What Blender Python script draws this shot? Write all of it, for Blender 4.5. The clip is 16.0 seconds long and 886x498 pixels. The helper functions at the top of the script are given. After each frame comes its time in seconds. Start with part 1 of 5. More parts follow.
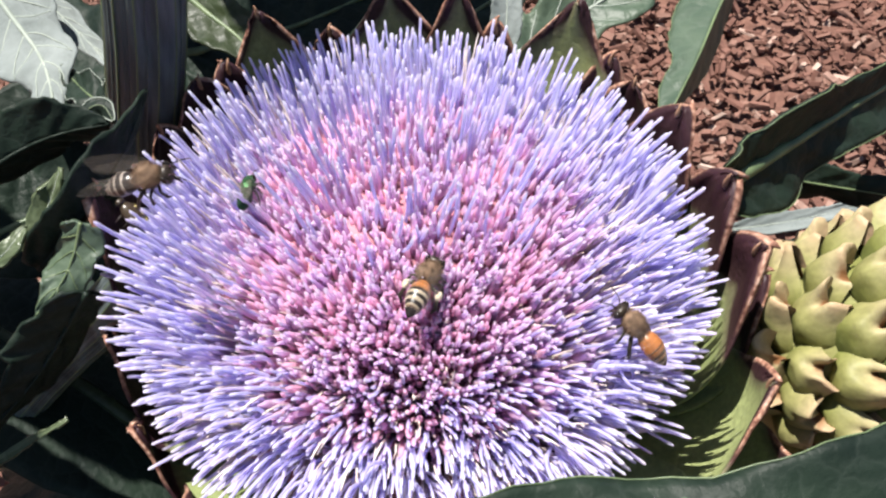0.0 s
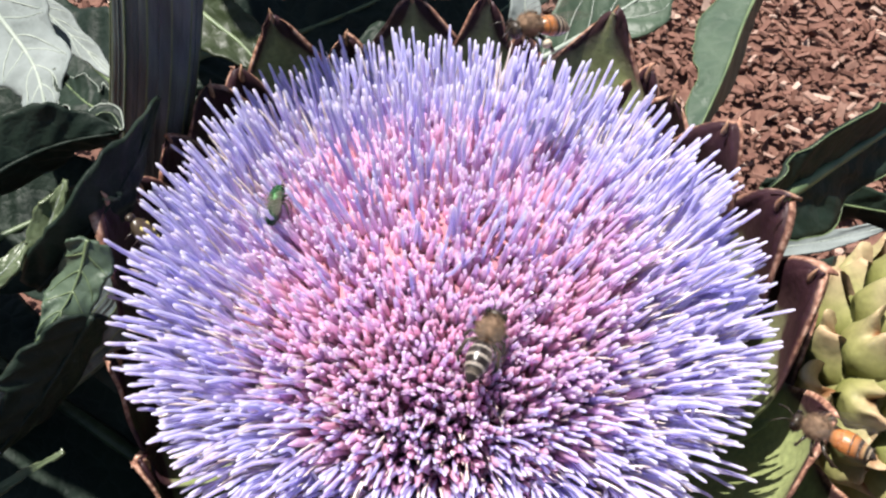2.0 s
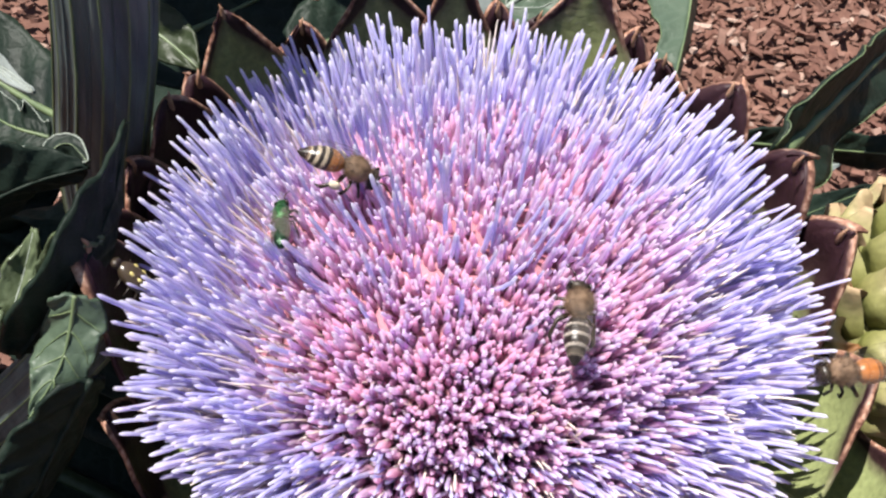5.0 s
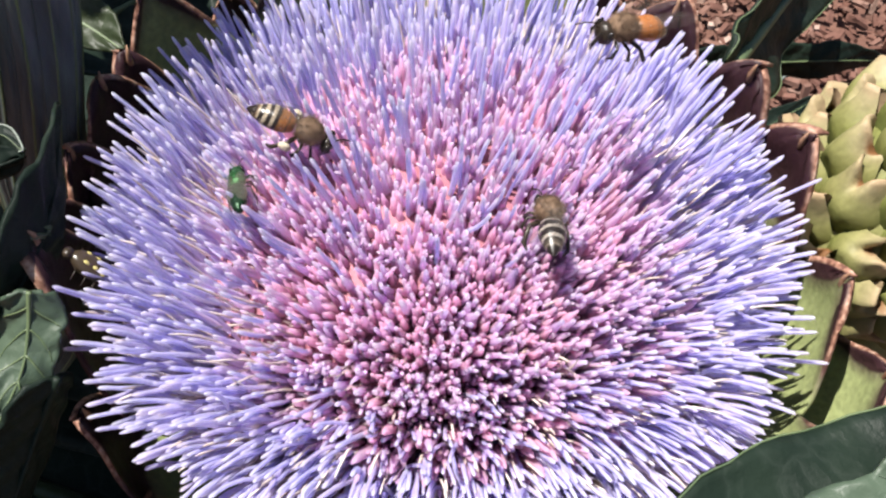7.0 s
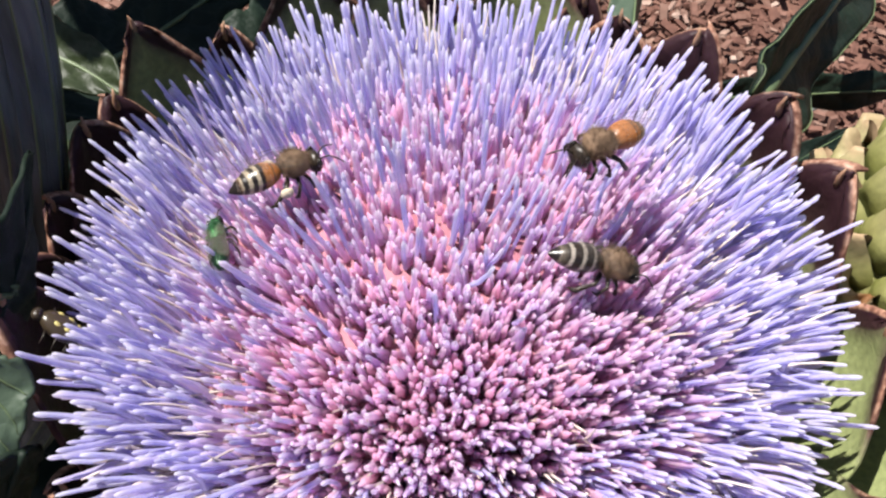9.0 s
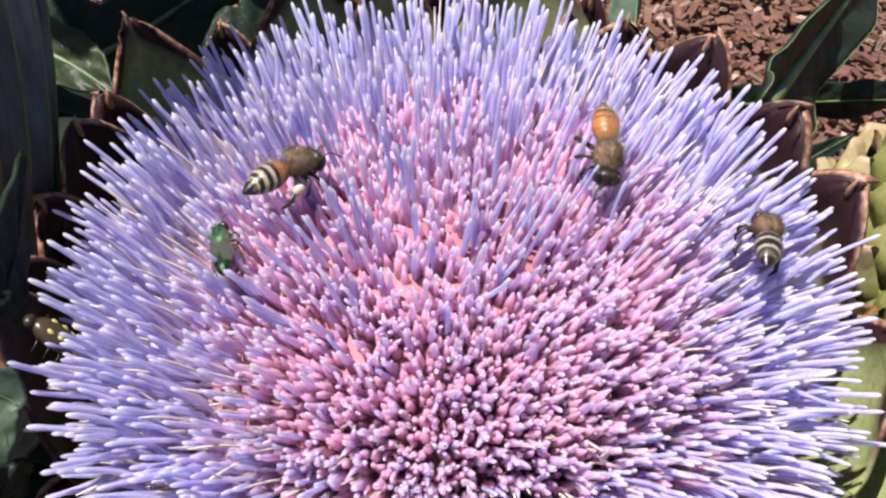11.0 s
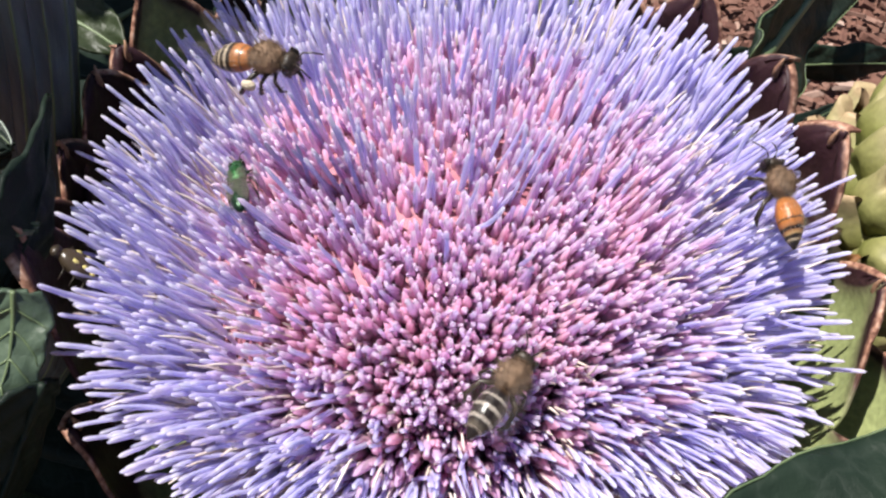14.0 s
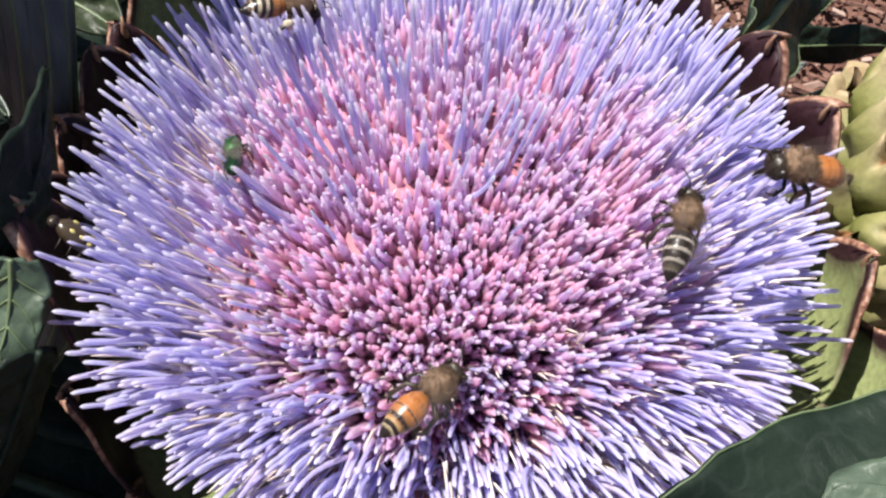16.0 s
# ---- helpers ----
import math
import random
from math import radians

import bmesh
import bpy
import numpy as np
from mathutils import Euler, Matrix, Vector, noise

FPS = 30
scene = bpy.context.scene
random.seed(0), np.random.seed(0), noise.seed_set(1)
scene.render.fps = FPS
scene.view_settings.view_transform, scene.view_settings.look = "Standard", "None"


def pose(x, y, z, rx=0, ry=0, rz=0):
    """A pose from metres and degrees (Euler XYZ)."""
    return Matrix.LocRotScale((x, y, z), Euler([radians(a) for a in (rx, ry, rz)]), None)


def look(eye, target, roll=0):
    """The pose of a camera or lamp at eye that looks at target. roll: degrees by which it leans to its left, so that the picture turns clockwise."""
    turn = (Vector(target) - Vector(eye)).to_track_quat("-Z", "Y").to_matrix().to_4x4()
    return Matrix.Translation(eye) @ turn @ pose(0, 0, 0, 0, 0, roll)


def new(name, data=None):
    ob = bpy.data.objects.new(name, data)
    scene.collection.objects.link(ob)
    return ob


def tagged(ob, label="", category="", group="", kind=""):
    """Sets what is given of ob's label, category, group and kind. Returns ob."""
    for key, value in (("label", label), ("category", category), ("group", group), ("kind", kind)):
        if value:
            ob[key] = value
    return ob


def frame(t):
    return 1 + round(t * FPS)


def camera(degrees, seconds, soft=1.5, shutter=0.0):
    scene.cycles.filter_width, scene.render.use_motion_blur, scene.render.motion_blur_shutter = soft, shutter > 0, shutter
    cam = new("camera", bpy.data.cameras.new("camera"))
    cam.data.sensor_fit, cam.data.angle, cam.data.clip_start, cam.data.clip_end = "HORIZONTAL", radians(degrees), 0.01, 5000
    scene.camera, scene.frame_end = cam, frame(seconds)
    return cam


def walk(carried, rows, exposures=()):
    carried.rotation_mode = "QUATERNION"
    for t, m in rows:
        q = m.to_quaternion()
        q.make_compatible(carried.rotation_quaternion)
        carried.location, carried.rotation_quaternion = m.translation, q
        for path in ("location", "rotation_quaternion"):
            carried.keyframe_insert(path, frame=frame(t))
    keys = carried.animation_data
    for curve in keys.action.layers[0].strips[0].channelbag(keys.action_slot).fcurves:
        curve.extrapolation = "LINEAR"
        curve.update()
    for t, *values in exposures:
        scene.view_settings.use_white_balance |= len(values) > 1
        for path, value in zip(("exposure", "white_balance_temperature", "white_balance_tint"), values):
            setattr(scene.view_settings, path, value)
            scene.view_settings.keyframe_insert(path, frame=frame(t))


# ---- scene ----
cam = camera(52.21, 16.0, soft=2.4)
walk(cam, [
    (0.00, pose(0.00605, -0.09502, 0.72261, 40.000, -0.000, -0.000)),
    (0.50, pose(0.00397, -0.09289, 0.72121, 40.010, -0.313, -0.127)),
    (1.00, pose(0.00197, -0.09092, 0.71991, 40.066, -0.602, -0.223)),
    (1.50, pose(-0.00110, -0.08906, 0.71743, 40.519, -1.205, -0.481)),
    (2.00, pose(-0.00390, -0.08703, 0.71546, 40.823, -1.765, -0.669)),
    (2.50, pose(-0.00584, -0.08480, 0.71402, 40.923, -2.130, -0.807)),
    (3.00, pose(-0.00697, -0.08229, 0.71305, 40.538, -1.897, -1.151)),
    (3.50, pose(-0.00869, -0.08017, 0.71184, 39.943, -1.233, -2.173)),
    (4.00, pose(-0.01337, -0.07827, 0.71006, 39.262, -1.280, -4.312)),
    (4.50, pose(-0.01769, -0.07578, 0.70994, 38.704, -2.001, -7.186)),
    (4.70, pose(-0.01985, -0.07342, 0.71152, 38.258, -2.726, -8.532)),
    (6.80, pose(-0.02378, -0.07152, 0.70625, 39.776, -0.909, -16.965)),
    (7.00, pose(-0.02375, -0.07211, 0.70646, 36.684, -1.046, -17.503)),
    (7.50, pose(-0.02297, -0.07327, 0.70486, 34.921, -0.790, -18.477)),
    (8.00, pose(-0.02094, -0.06955, 0.70322, 37.974, -0.502, -18.304)),
    (8.50, pose(-0.01966, -0.06749, 0.70142, 38.870, -0.057, -17.713)),
    (9.00, pose(-0.01866, -0.06564, 0.69946, 39.089, 0.711, -17.138)),
    (9.20, pose(-0.01826, -0.06503, 0.69896, 39.128, 0.932, -16.818)),
    (11.30, pose(-0.02144, -0.06185, 0.69784, 38.984, -1.048, -17.553)),
    (11.50, pose(-0.02155, -0.06248, 0.69789, 38.946, -1.252, -17.461)),
    (12.00, pose(-0.02205, -0.06392, 0.69820, 38.685, -1.417, -17.511)),
    (12.50, pose(-0.02255, -0.06520, 0.69861, 38.347, -1.279, -17.354)),
    (13.00, pose(-0.02289, -0.06681, 0.69876, 38.237, -0.931, -17.131)),
    (13.50, pose(-0.02305, -0.06853, 0.69905, 38.143, -0.665, -16.997)),
    (14.00, pose(-0.02292, -0.07030, 0.69948, 37.995, -0.594, -16.965)),
    (14.50, pose(-0.02261, -0.07178, 0.69939, 38.017, -0.478, -16.891)),
    (15.00, pose(-0.02237, -0.07209, 0.69962, 37.572, -0.444, -16.860)),
    (15.50, pose(-0.02243, -0.07295, 0.69890, 37.761, -0.340, -16.826)),
    (16.00, pose(-0.02276, -0.07335, 0.69887, 37.526, -0.588, -16.864)),
], exposures=[(0, 1.24), (4.7, 1.15), (8, 1.00), (16, 0.94)])

# ---- world and sun ----
SUN_TO = Vector((-0.26, 0.17, 0.95)).normalized()
world = bpy.data.worlds.new("sky")
scene.world = world
world.use_nodes = True
wn, wl = world.node_tree.nodes, world.node_tree.links
sky = wn.new("ShaderNodeTexSky")
sky.sky_type = "NISHITA"
sky.sun_disc = False
sky.sun_elevation = math.asin(SUN_TO.z)
sky.sun_rotation = math.atan2(SUN_TO.x, SUN_TO.y)
wn["Background"].inputs["Strength"].default_value = 0.05
wl.new(sky.outputs[0], wn["Background"].inputs["Color"])
sun = new("sun", bpy.data.lights.new("sun", "SUN"))
sun.data.energy = 5.0
sun.data.angle = radians(0.5)
sun.data.color = (1.0, 0.96, 0.90)
sun.matrix_world = look(SUN_TO * 3, (0, 0, 0))

# ---- materials ----
def material(name, rough=0.6, spec=0.4):
    m = bpy.data.materials.new(name)
    m.use_nodes = True
    nt = m.node_tree
    b = nt.nodes["Principled BSDF"]
    b.inputs["Roughness"].default_value = rough
    b.inputs["Specular IOR Level"].default_value = spec
    return m, nt.nodes, nt.links, b


def ramp(nodes, stops):
    r = nodes.new("ShaderNodeValToRGB")
    e = r.color_ramp.elements
    e[0].position, e[0].color = stops[0][0], (*stops[0][1], 1)
    e[1].position, e[1].color = stops[-1][0], (*stops[-1][1], 1)
    for p, c in stops[1:-1]:
        e.new(p).color = (*c, 1)
    return r


def noise_node(nodes, links, scale, detail=4.0, coords="Object", stretch=None):
    tc = nodes.new("ShaderNodeTexCoord")
    n = nodes.new("ShaderNodeTexNoise")
    n.inputs["Scale"].default_value = scale
    n.inputs["Detail"].default_value = detail
    if stretch:
        mp = nodes.new("ShaderNodeMapping")
        mp.inputs["Scale"].default_value = stretch
        links.new(tc.outputs[coords], mp.inputs["Vector"])
        links.new(mp.outputs[0], n.inputs["Vector"])
    else:
        links.new(tc.outputs[coords], n.inputs["Vector"])
    return n


def mix(nodes, links, kind, fac, a, b):
    m = nodes.new("ShaderNodeMix")
    m.data_type = "RGBA"
    m.blend_type = kind
    for sock, v in ((m.inputs[0], fac), (m.inputs[6], a), (m.inputs[7], b)):
        if hasattr(v, "is_output"):
            links.new(v, sock)
        elif isinstance(v, tuple):
            sock.default_value = (*v, 1)
        else:
            sock.default_value = v
    return m.outputs[2]


def bump(nodes, links, b, height, strength, distance):
    n = nodes.new("ShaderNodeBump")
    n.inputs["Strength"].default_value = strength
    n.inputs["Distance"].default_value = distance
    links.new(height, n.inputs["Height"])
    links.new(n.outputs[0], b.inputs["Normal"])
    return n


def translucent(m, colour, amount):
    """Mixes light that passes through thin tissue into a material."""
    nodes, links = m.node_tree.nodes, m.node_tree.links
    b, out = nodes["Principled BSDF"], nodes["Material Output"]
    t, s = nodes.new("ShaderNodeBsdfTranslucent"), nodes.new("ShaderNodeMixShader")
    s.inputs[0].default_value = amount
    if isinstance(colour, tuple):
        t.inputs["Color"].default_value = (*colour, 1)
    else:
        links.new(colour, t.inputs["Color"])
    links.new(b.outputs[0], s.inputs[1])
    links.new(t.outputs[0], s.inputs[2])
    links.new(s.outputs[0], out.inputs["Surface"])


def uv_parts(nodes, links):
    u = nodes.new("ShaderNodeUVMap")
    s = nodes.new("ShaderNodeSeparateXYZ")
    links.new(u.outputs[0], s.inputs[0])
    return s


def floret_material():
    """Thistle floret: rosy tube, violet style and a pale tip. UV x: how far out on the head, y: along the floret."""
    m, n, l, b = material("floret_tissue", 0.5, 0.3)
    s = uv_parts(n, l)
    inner = ramp(n, [(0.0, (0.74, 0.35, 0.38)), (0.50, (0.90, 0.53, 0.60)), (0.74, (0.92, 0.59, 0.69)), (0.86, (0.91, 0.65, 0.79)), (0.945, (0.88, 0.69, 0.88)), (0.97, (0.91, 0.75, 0.90)), (1.0, (0.95, 0.87, 0.95))])
    outer = ramp(n, [(0.0, (0.80, 0.58, 0.56)), (0.40, (0.92, 0.80, 0.87)), (0.58, (0.91, 0.88, 0.96)), (0.82, (0.82, 0.80, 0.97)), (0.95, (0.75, 0.735, 0.97)), (1.0, (0.90, 0.89, 0.97))])
    l.new(s.outputs["Y"], inner.inputs[0])
    l.new(s.outputs["Y"], outer.inputs[0])
    w = ramp(n, [(0.55, (0, 0, 0)), (0.82, (1, 1, 1))])
    l.new(s.outputs["X"], w.inputs[0])
    c = mix(n, l, "MIX", w.outputs[0], inner.outputs[0], outer.outputs[0])
    isl, ob = n.new("ShaderNodeNewGeometry"), n.new("ShaderNodeObjectInfo")
    add = n.new("ShaderNodeMath")
    add.operation = "ADD"
    l.new(isl.outputs["Random Per Island"], add.inputs[0])
    l.new(ob.outputs["Random"], add.inputs[1])
    fr = n.new("ShaderNodeMath")
    fr.operation = "FRACT"
    l.new(add.outputs[0], fr.inputs[0])
    tint = ramp(n, [(0.0, (0.86, 0.82, 0.95)), (0.5, (1, 1, 1)), (1.0, (1.0, 0.93, 0.96))])
    l.new(fr.outputs[0], tint.inputs[0])
    c = mix(n, l, "MULTIPLY", 1.0, c, tint.outputs[0])
    g = noise_node(n, l, 2500.0, 3.0)
    gr = ramp(n, [(0.3, (0.86, 0.86, 0.9)), (0.7, (1, 1, 1))])
    l.new(g.outputs["Fac"], gr.inputs[0])
    c = mix(n, l, "MULTIPLY", 1.0, c, gr.outputs[0])
    l.new(c, b.inputs["Base Color"])
    bump(n, l, b, g.outputs["Fac"], 0.25, 0.0002)
    translucent(m, c, 0.63)
    return m


def bract_material(name, flush_shade, sides, green):
    """Fleshy bract: green inside, a maroon cap that is deeper at the sides and also paints the shade on the upper part,
    and a dry tan margin. UV x: across, y: along.
    """
    m, n, l, b = material(name, 0.5, 0.25)
    s = uv_parts(n, l)
    g = noise_node(n, l, 110.0, 4.0)
    fine = noise_node(n, l, 900.0, 4.0)

    def calc(kind, a, c, d=0.0):
        q = n.new("ShaderNodeMath")
        q.operation = kind
        for sock, v in zip(q.inputs, (a, c, d)):
            if hasattr(v, "is_output"):
                l.new(v, sock)
            else:
                sock.default_value = v
        return q.outputs[0]

    ab = calc("ABSOLUTE", calc("SUBTRACT", s.outputs["X"], 0.5), 0.0)
    key = calc("MULTIPLY_ADD", ab, sides, s.outputs["Y"])
    key = calc("MULTIPLY_ADD", g.outputs["Fac"], 0.12, calc("ADD", key, flush_shade))
    r = ramp(n, [(0.50, green), (0.80, tuple(1.15 * x + 0.01 for x in green)), (0.88, (0.16, 0.15, 0.085)), (0.905, (0.050, 0.026, 0.026)), (1.0, (0.034, 0.014, 0.018))])
    l.new(calc("MULTIPLY", key, 0.93), r.inputs[0])
    edge = ramp(n, [(0.420, (0, 0, 0)), (0.455, (1, 1, 1))])
    l.new(calc("MULTIPLY_ADD", calc("SUBTRACT", g.outputs["Fac"], 0.5), 0.10, ab), edge.inputs[0])
    # the margin is dry only towards the end
    dry = ramp(n, [(0.80, (0, 0, 0)), (0.90, (1, 1, 1))])
    l.new(s.outputs["Y"], dry.inputs[0])
    brown = ramp(n, [(0.35, (0.16, 0.070, 0.050)), (0.52, (0.36, 0.19, 0.13)), (0.70, (0.50, 0.34, 0.26))])
    l.new(fine.outputs["Fac"], brown.inputs[0])
    c = mix(n, l, "MIX", calc("MULTIPLY", edge.outputs[0], dry.outputs[0]), r.outputs[0], brown.outputs[0])
    fr = ramp(n, [(0.3, (0.78, 0.78, 0.78)), (0.7, (1.1, 1.1, 1.1))])
    l.new(fine.outputs["Fac"], fr.inputs[0])
    c = mix(n, l, "MULTIPLY", 1.0, c, fr.outputs[0])
    l.new(c, b.inputs["Base Color"])
    bump(n, l, b, fine.outputs["Fac"], 0.3, 0.0006)
    translucent(m, c, 0.10)
    return m


def bud_material():
    """Plump artichoke scale: yellow-green with brown rubbed tips."""
    m, n, l, b = material("bud_scale_tissue", 0.55, 0.25)
    s = uv_parts(n, l)
    g = noise_node(n, l, 120.0, 5.0)
    fine = noise_node(n, l, 800.0, 4.0)
    k = n.new("ShaderNodeMath")
    k.operation = "MULTIPLY_ADD"
    l.new(g.outputs["Fac"], k.inputs[0])
    k.inputs[1].default_value = 0.35
    l.new(s.outputs["Y"], k.inputs[2])
    k8 = n.new("ShaderNodeMath")
    k8.operation = "MULTIPLY"
    l.new(k.outputs[0], k8.inputs[0])
    k8.inputs[1].default_value = 0.8
    r = ramp(n, [(0.15, (0.07, 0.09, 0.024)), (0.45, (0.14, 0.15, 0.042)), (0.70, (0.22, 0.21, 0.085)), (0.88, (0.32, 0.27, 0.15)), (1.0, (0.38, 0.25, 0.16))])
    l.new(k8.outputs[0], r.inputs[0])
    fr = ramp(n, [(0.3, (0.82, 0.82, 0.8)), (0.7, (1.08, 1.08, 1.05))])
    l.new(fine.outputs["Fac"], fr.inputs[0])
    c = mix(n, l, "MULTIPLY", 1.0, r.outputs[0], fr.outputs[0])
    # brown rubbed notch in the middle of the tip
    a = n.new("ShaderNodeMath")
    a.operation = "SUBTRACT"
    l.new(s.outputs["X"], a.inputs[0])
    a.inputs[1].default_value = 0.5
    ab = n.new("ShaderNodeMath")
    ab.operation = "ABSOLUTE"
    l.new(a.outputs[0], ab.inputs[0])
    q = n.new("ShaderNodeMath")
    q.operation = "MULTIPLY_ADD"
    l.new(ab.outputs[0], q.inputs[0])
    q.inputs[1].default_value = -0.55
    l.new(k.outputs[0], q.inputs[2])
    sc = n.new("ShaderNodeMath")
    sc.operation = "MULTIPLY"
    l.new(q.outputs[0], sc.inputs[0])
    sc.inputs[1].default_value = 0.8
    spot = ramp(n, [(0.86, (0, 0, 0)), (0.93, (1, 1, 1))])
    l.new(sc.outputs[0], spot.inputs[0])
    c = mix(n, l, "MIX", spot.outputs[0], c, (0.16, 0.075, 0.03))
    l.new(c, b.inputs["Base Color"])
    bump(n, l, b, fine.outputs["Fac"], 0.2, 0.0005)
    return m


def leaf_material(name, dark, light, rough=0.45, veins=0.09, spec=0.3):
    """Cardoon leaf with a net of sunken veins. UV x: across, y: along."""
    m, n, l, b = material(name, rough, spec)
    g = noise_node(n, l, 60.0, 5.0)
    fine = noise_node(n, l, 500.0, 5.0)
    v = n.new("ShaderNodeTexVoronoi")
    v.feature = "DISTANCE_TO_EDGE"
    v.inputs["Scale"].default_value = 170.0
    tc = n.new("ShaderNodeTexCoord")
    wob = n.new("ShaderNodeVectorMath")
    wob.operation = "MULTIPLY_ADD"
    l.new(fine.outputs["Color"], wob.inputs[0])
    wob.inputs[1].default_value = (0.003, 0.003, 0.003)
    l.new(tc.outputs["Object"], wob.inputs[2])
    l.new(wob.outputs[0], v.inputs["Vector"])
    vr = ramp(n, [(0.0, (1, 1, 1)), (0.10, (0, 0, 0))])
    l.new(v.outputs["Distance"], vr.inputs[0])
    gr = ramp(n, [(0.30, dark), (0.72, light)])
    l.new(g.outputs["Fac"], gr.inputs[0])
    fade = n.new("ShaderNodeMath")
    fade.operation = "MULTIPLY"
    l.new(vr.outputs[0], fade.inputs[0])
    fade.inputs[1].default_value = veins
    pale = tuple(min(0.9, 1.5 * x + 0.05) for x in light)
    c = mix(n, l, "MIX", fade.outputs[0], gr.outputs[0], pale)
    l.new(c, b.inputs["Base Color"])
    sm = ramp(n, [(0.0, (0, 0, 0)), (0.35, (1, 1, 1))])
    l.new(v.outputs["Distance"], sm.inputs[0])
    h = mix(n, l, "MULTIPLY", 0.4, sm.outputs[0], fine.outputs["Fac"])
    bump(n, l, b, h, 0.28, 0.0010)
    translucent(m, c, 0.12)
    return m


def plain_material(name, a, c, scale, rough=0.6, spec=0.4, relief=0.2, depth=0.001, stretch=None, metal=0.0):
    m, n, l, b = material(name, rough, spec)
    g = noise_node(n, l, scale, 6.0, "Object", stretch)
    r = ramp(n, [(0.3, a), (0.7, c)])
    l.new(g.outputs["Fac"], r.inputs[0])
    l.new(r.outputs[0], b.inputs["Base Color"])
    b.inputs["Metallic"].default_value = metal
    bump(n, l, b, g.outputs["Fac"], relief, depth)
    return m


def mulch_material():
    m, n, l, b = material("bark_chip", 0.85, 0.2)
    isl = n.new("ShaderNodeNewGeometry")
    r = ramp(n, [(0.0, (0.115, 0.054, 0.040)), (0.45, (0.155, 0.076, 0.057)), (0.88, (0.19, 0.105, 0.080)), (0.96, (0.30, 0.20, 0.16)), (1.0, (0.45, 0.33, 0.27))])
    l.new(isl.outputs["Random Per Island"], r.inputs[0])
    g = noise_node(n, l, 90.0, 6.0)
    gr = ramp(n, [(0.3, (0.75, 0.75, 0.75)), (0.7, (1.1, 1.1, 1.1))])
    l.new(g.outputs["Fac"], gr.inputs[0])
    c = mix(n, l, "MULTIPLY", 1.0, r.outputs[0], gr.outputs[0])
    l.new(c, b.inputs["Base Color"])
    bump(n, l, b, g.outputs["Fac"], 0.5, 0.003)
    return m


def abdomen_material(name, stops, shine=0.3):
    """Bands along the abdomen. UV y: from waist to sting."""
    m, n, l, b = material(name, shine, 0.5)
    s = uv_parts(n, l)
    g = noise_node(n, l, 1500.0, 4.0)
    k = n.new("ShaderNodeMath")
    k.operation = "MULTIPLY_ADD"
    l.new(g.outputs["Fac"], k.inputs[0])
    k.inputs[1].default_value = 0.05
    l.new(s.outputs["Y"], k.inputs[2])
    r = ramp(n, stops)
    l.new(k.outputs[0], r.inputs[0])
    l.new(r.outputs[0], b.inputs["Base Color"])
    bump(n, l, b, g.outputs["Fac"], 0.3, 0.0002)
    return m


def wing_material(name="wing_membrane", amount=0.03):
    m, n, l, b = material(name, 0.6, 0.1)
    b.inputs["Base Color"].default_value = (0.32, 0.27, 0.23, 1)
    t, s = n.new("ShaderNodeBsdfTransparent"), n.new("ShaderNodeMixShader")
    s.inputs[0].default_value = amount
    l.new(t.outputs[0], s.inputs[1])
    l.new(b.outputs[0], s.inputs[2])
    l.new(s.outputs[0], n["Material Output"].inputs["Surface"])
    return m


FLORET = floret_material()
PAPPUS = plain_material("pappus_hair", (0.62, 0.50, 0.42), (0.80, 0.72, 0.66), 300, 0.6)
# the maroon variant mixes real pigment with shade painted on the left bracts
BRACT_GREEN, BRACT, BRACT_MAROON_SHADED = bract_material("green_bract_tissue", -0.11, 0.42, (0.23, 0.26, 0.11)), bract_material("bract_tissue", 0.10, 0.16, (0.17, 0.20, 0.08)), bract_material("maroon_shaded_bract_tissue", 0.42, 0.16, (0.17, 0.20, 0.08))
DRY = plain_material("dry_tan_tissue", (0.16, 0.07, 0.04), (0.40, 0.24, 0.15), 500, 0.7)
BUD = bud_material()
# leaf green taken near black, so the colour itself carries the shade
LEAF_SHADED = leaf_material("leaf_darkened_for_shade", (0.006, 0.011, 0.009), (0.016, 0.027, 0.018), 0.5, spec=0.14)
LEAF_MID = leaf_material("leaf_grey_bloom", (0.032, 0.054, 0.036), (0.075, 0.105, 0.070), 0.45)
LEAF_OLIVE = leaf_material("leaf_olive_green", (0.013, 0.020, 0.008), (0.036, 0.050, 0.020), 0.45)
LEAF_SAGE = leaf_material("leaf_sage", (0.04, 0.056, 0.028), (0.125, 0.155, 0.085), 0.3, 0.18)
LEAF_PALE = leaf_material("leaf_felted_underside", (0.11, 0.13, 0.125), (0.21, 0.235, 0.23), 0.8, 0.06)
RIB = plain_material("leaf_rib", (0.06, 0.09, 0.045), (0.13, 0.17, 0.08), 150, 0.45)
RIB_PALE = plain_material("leaf_rib_pale", (0.19, 0.22, 0.19), (0.29, 0.32, 0.28), 150, 0.7)
STEM = plain_material("ribbed_stem", (0.022, 0.030, 0.032), (0.105, 0.135, 0.135), 260, 0.55, 0.4, 0.5, 0.002, (1, 1, 0.04))
SOIL = plain_material("damp_soil_and_bark", (0.085, 0.042, 0.032), (0.17, 0.088, 0.066), 40, 0.9, 0.2, 0.8, 0.01)
MULCH = mulch_material()
SCAR = plain_material("dry_scar", (0.26, 0.27, 0.25), (0.44, 0.45, 0.42), 900, 0.9)
HEADMEAT = plain_material("receptacle_flesh", (0.24, 0.08, 0.11), (0.38, 0.16, 0.20), 200, 0.7)
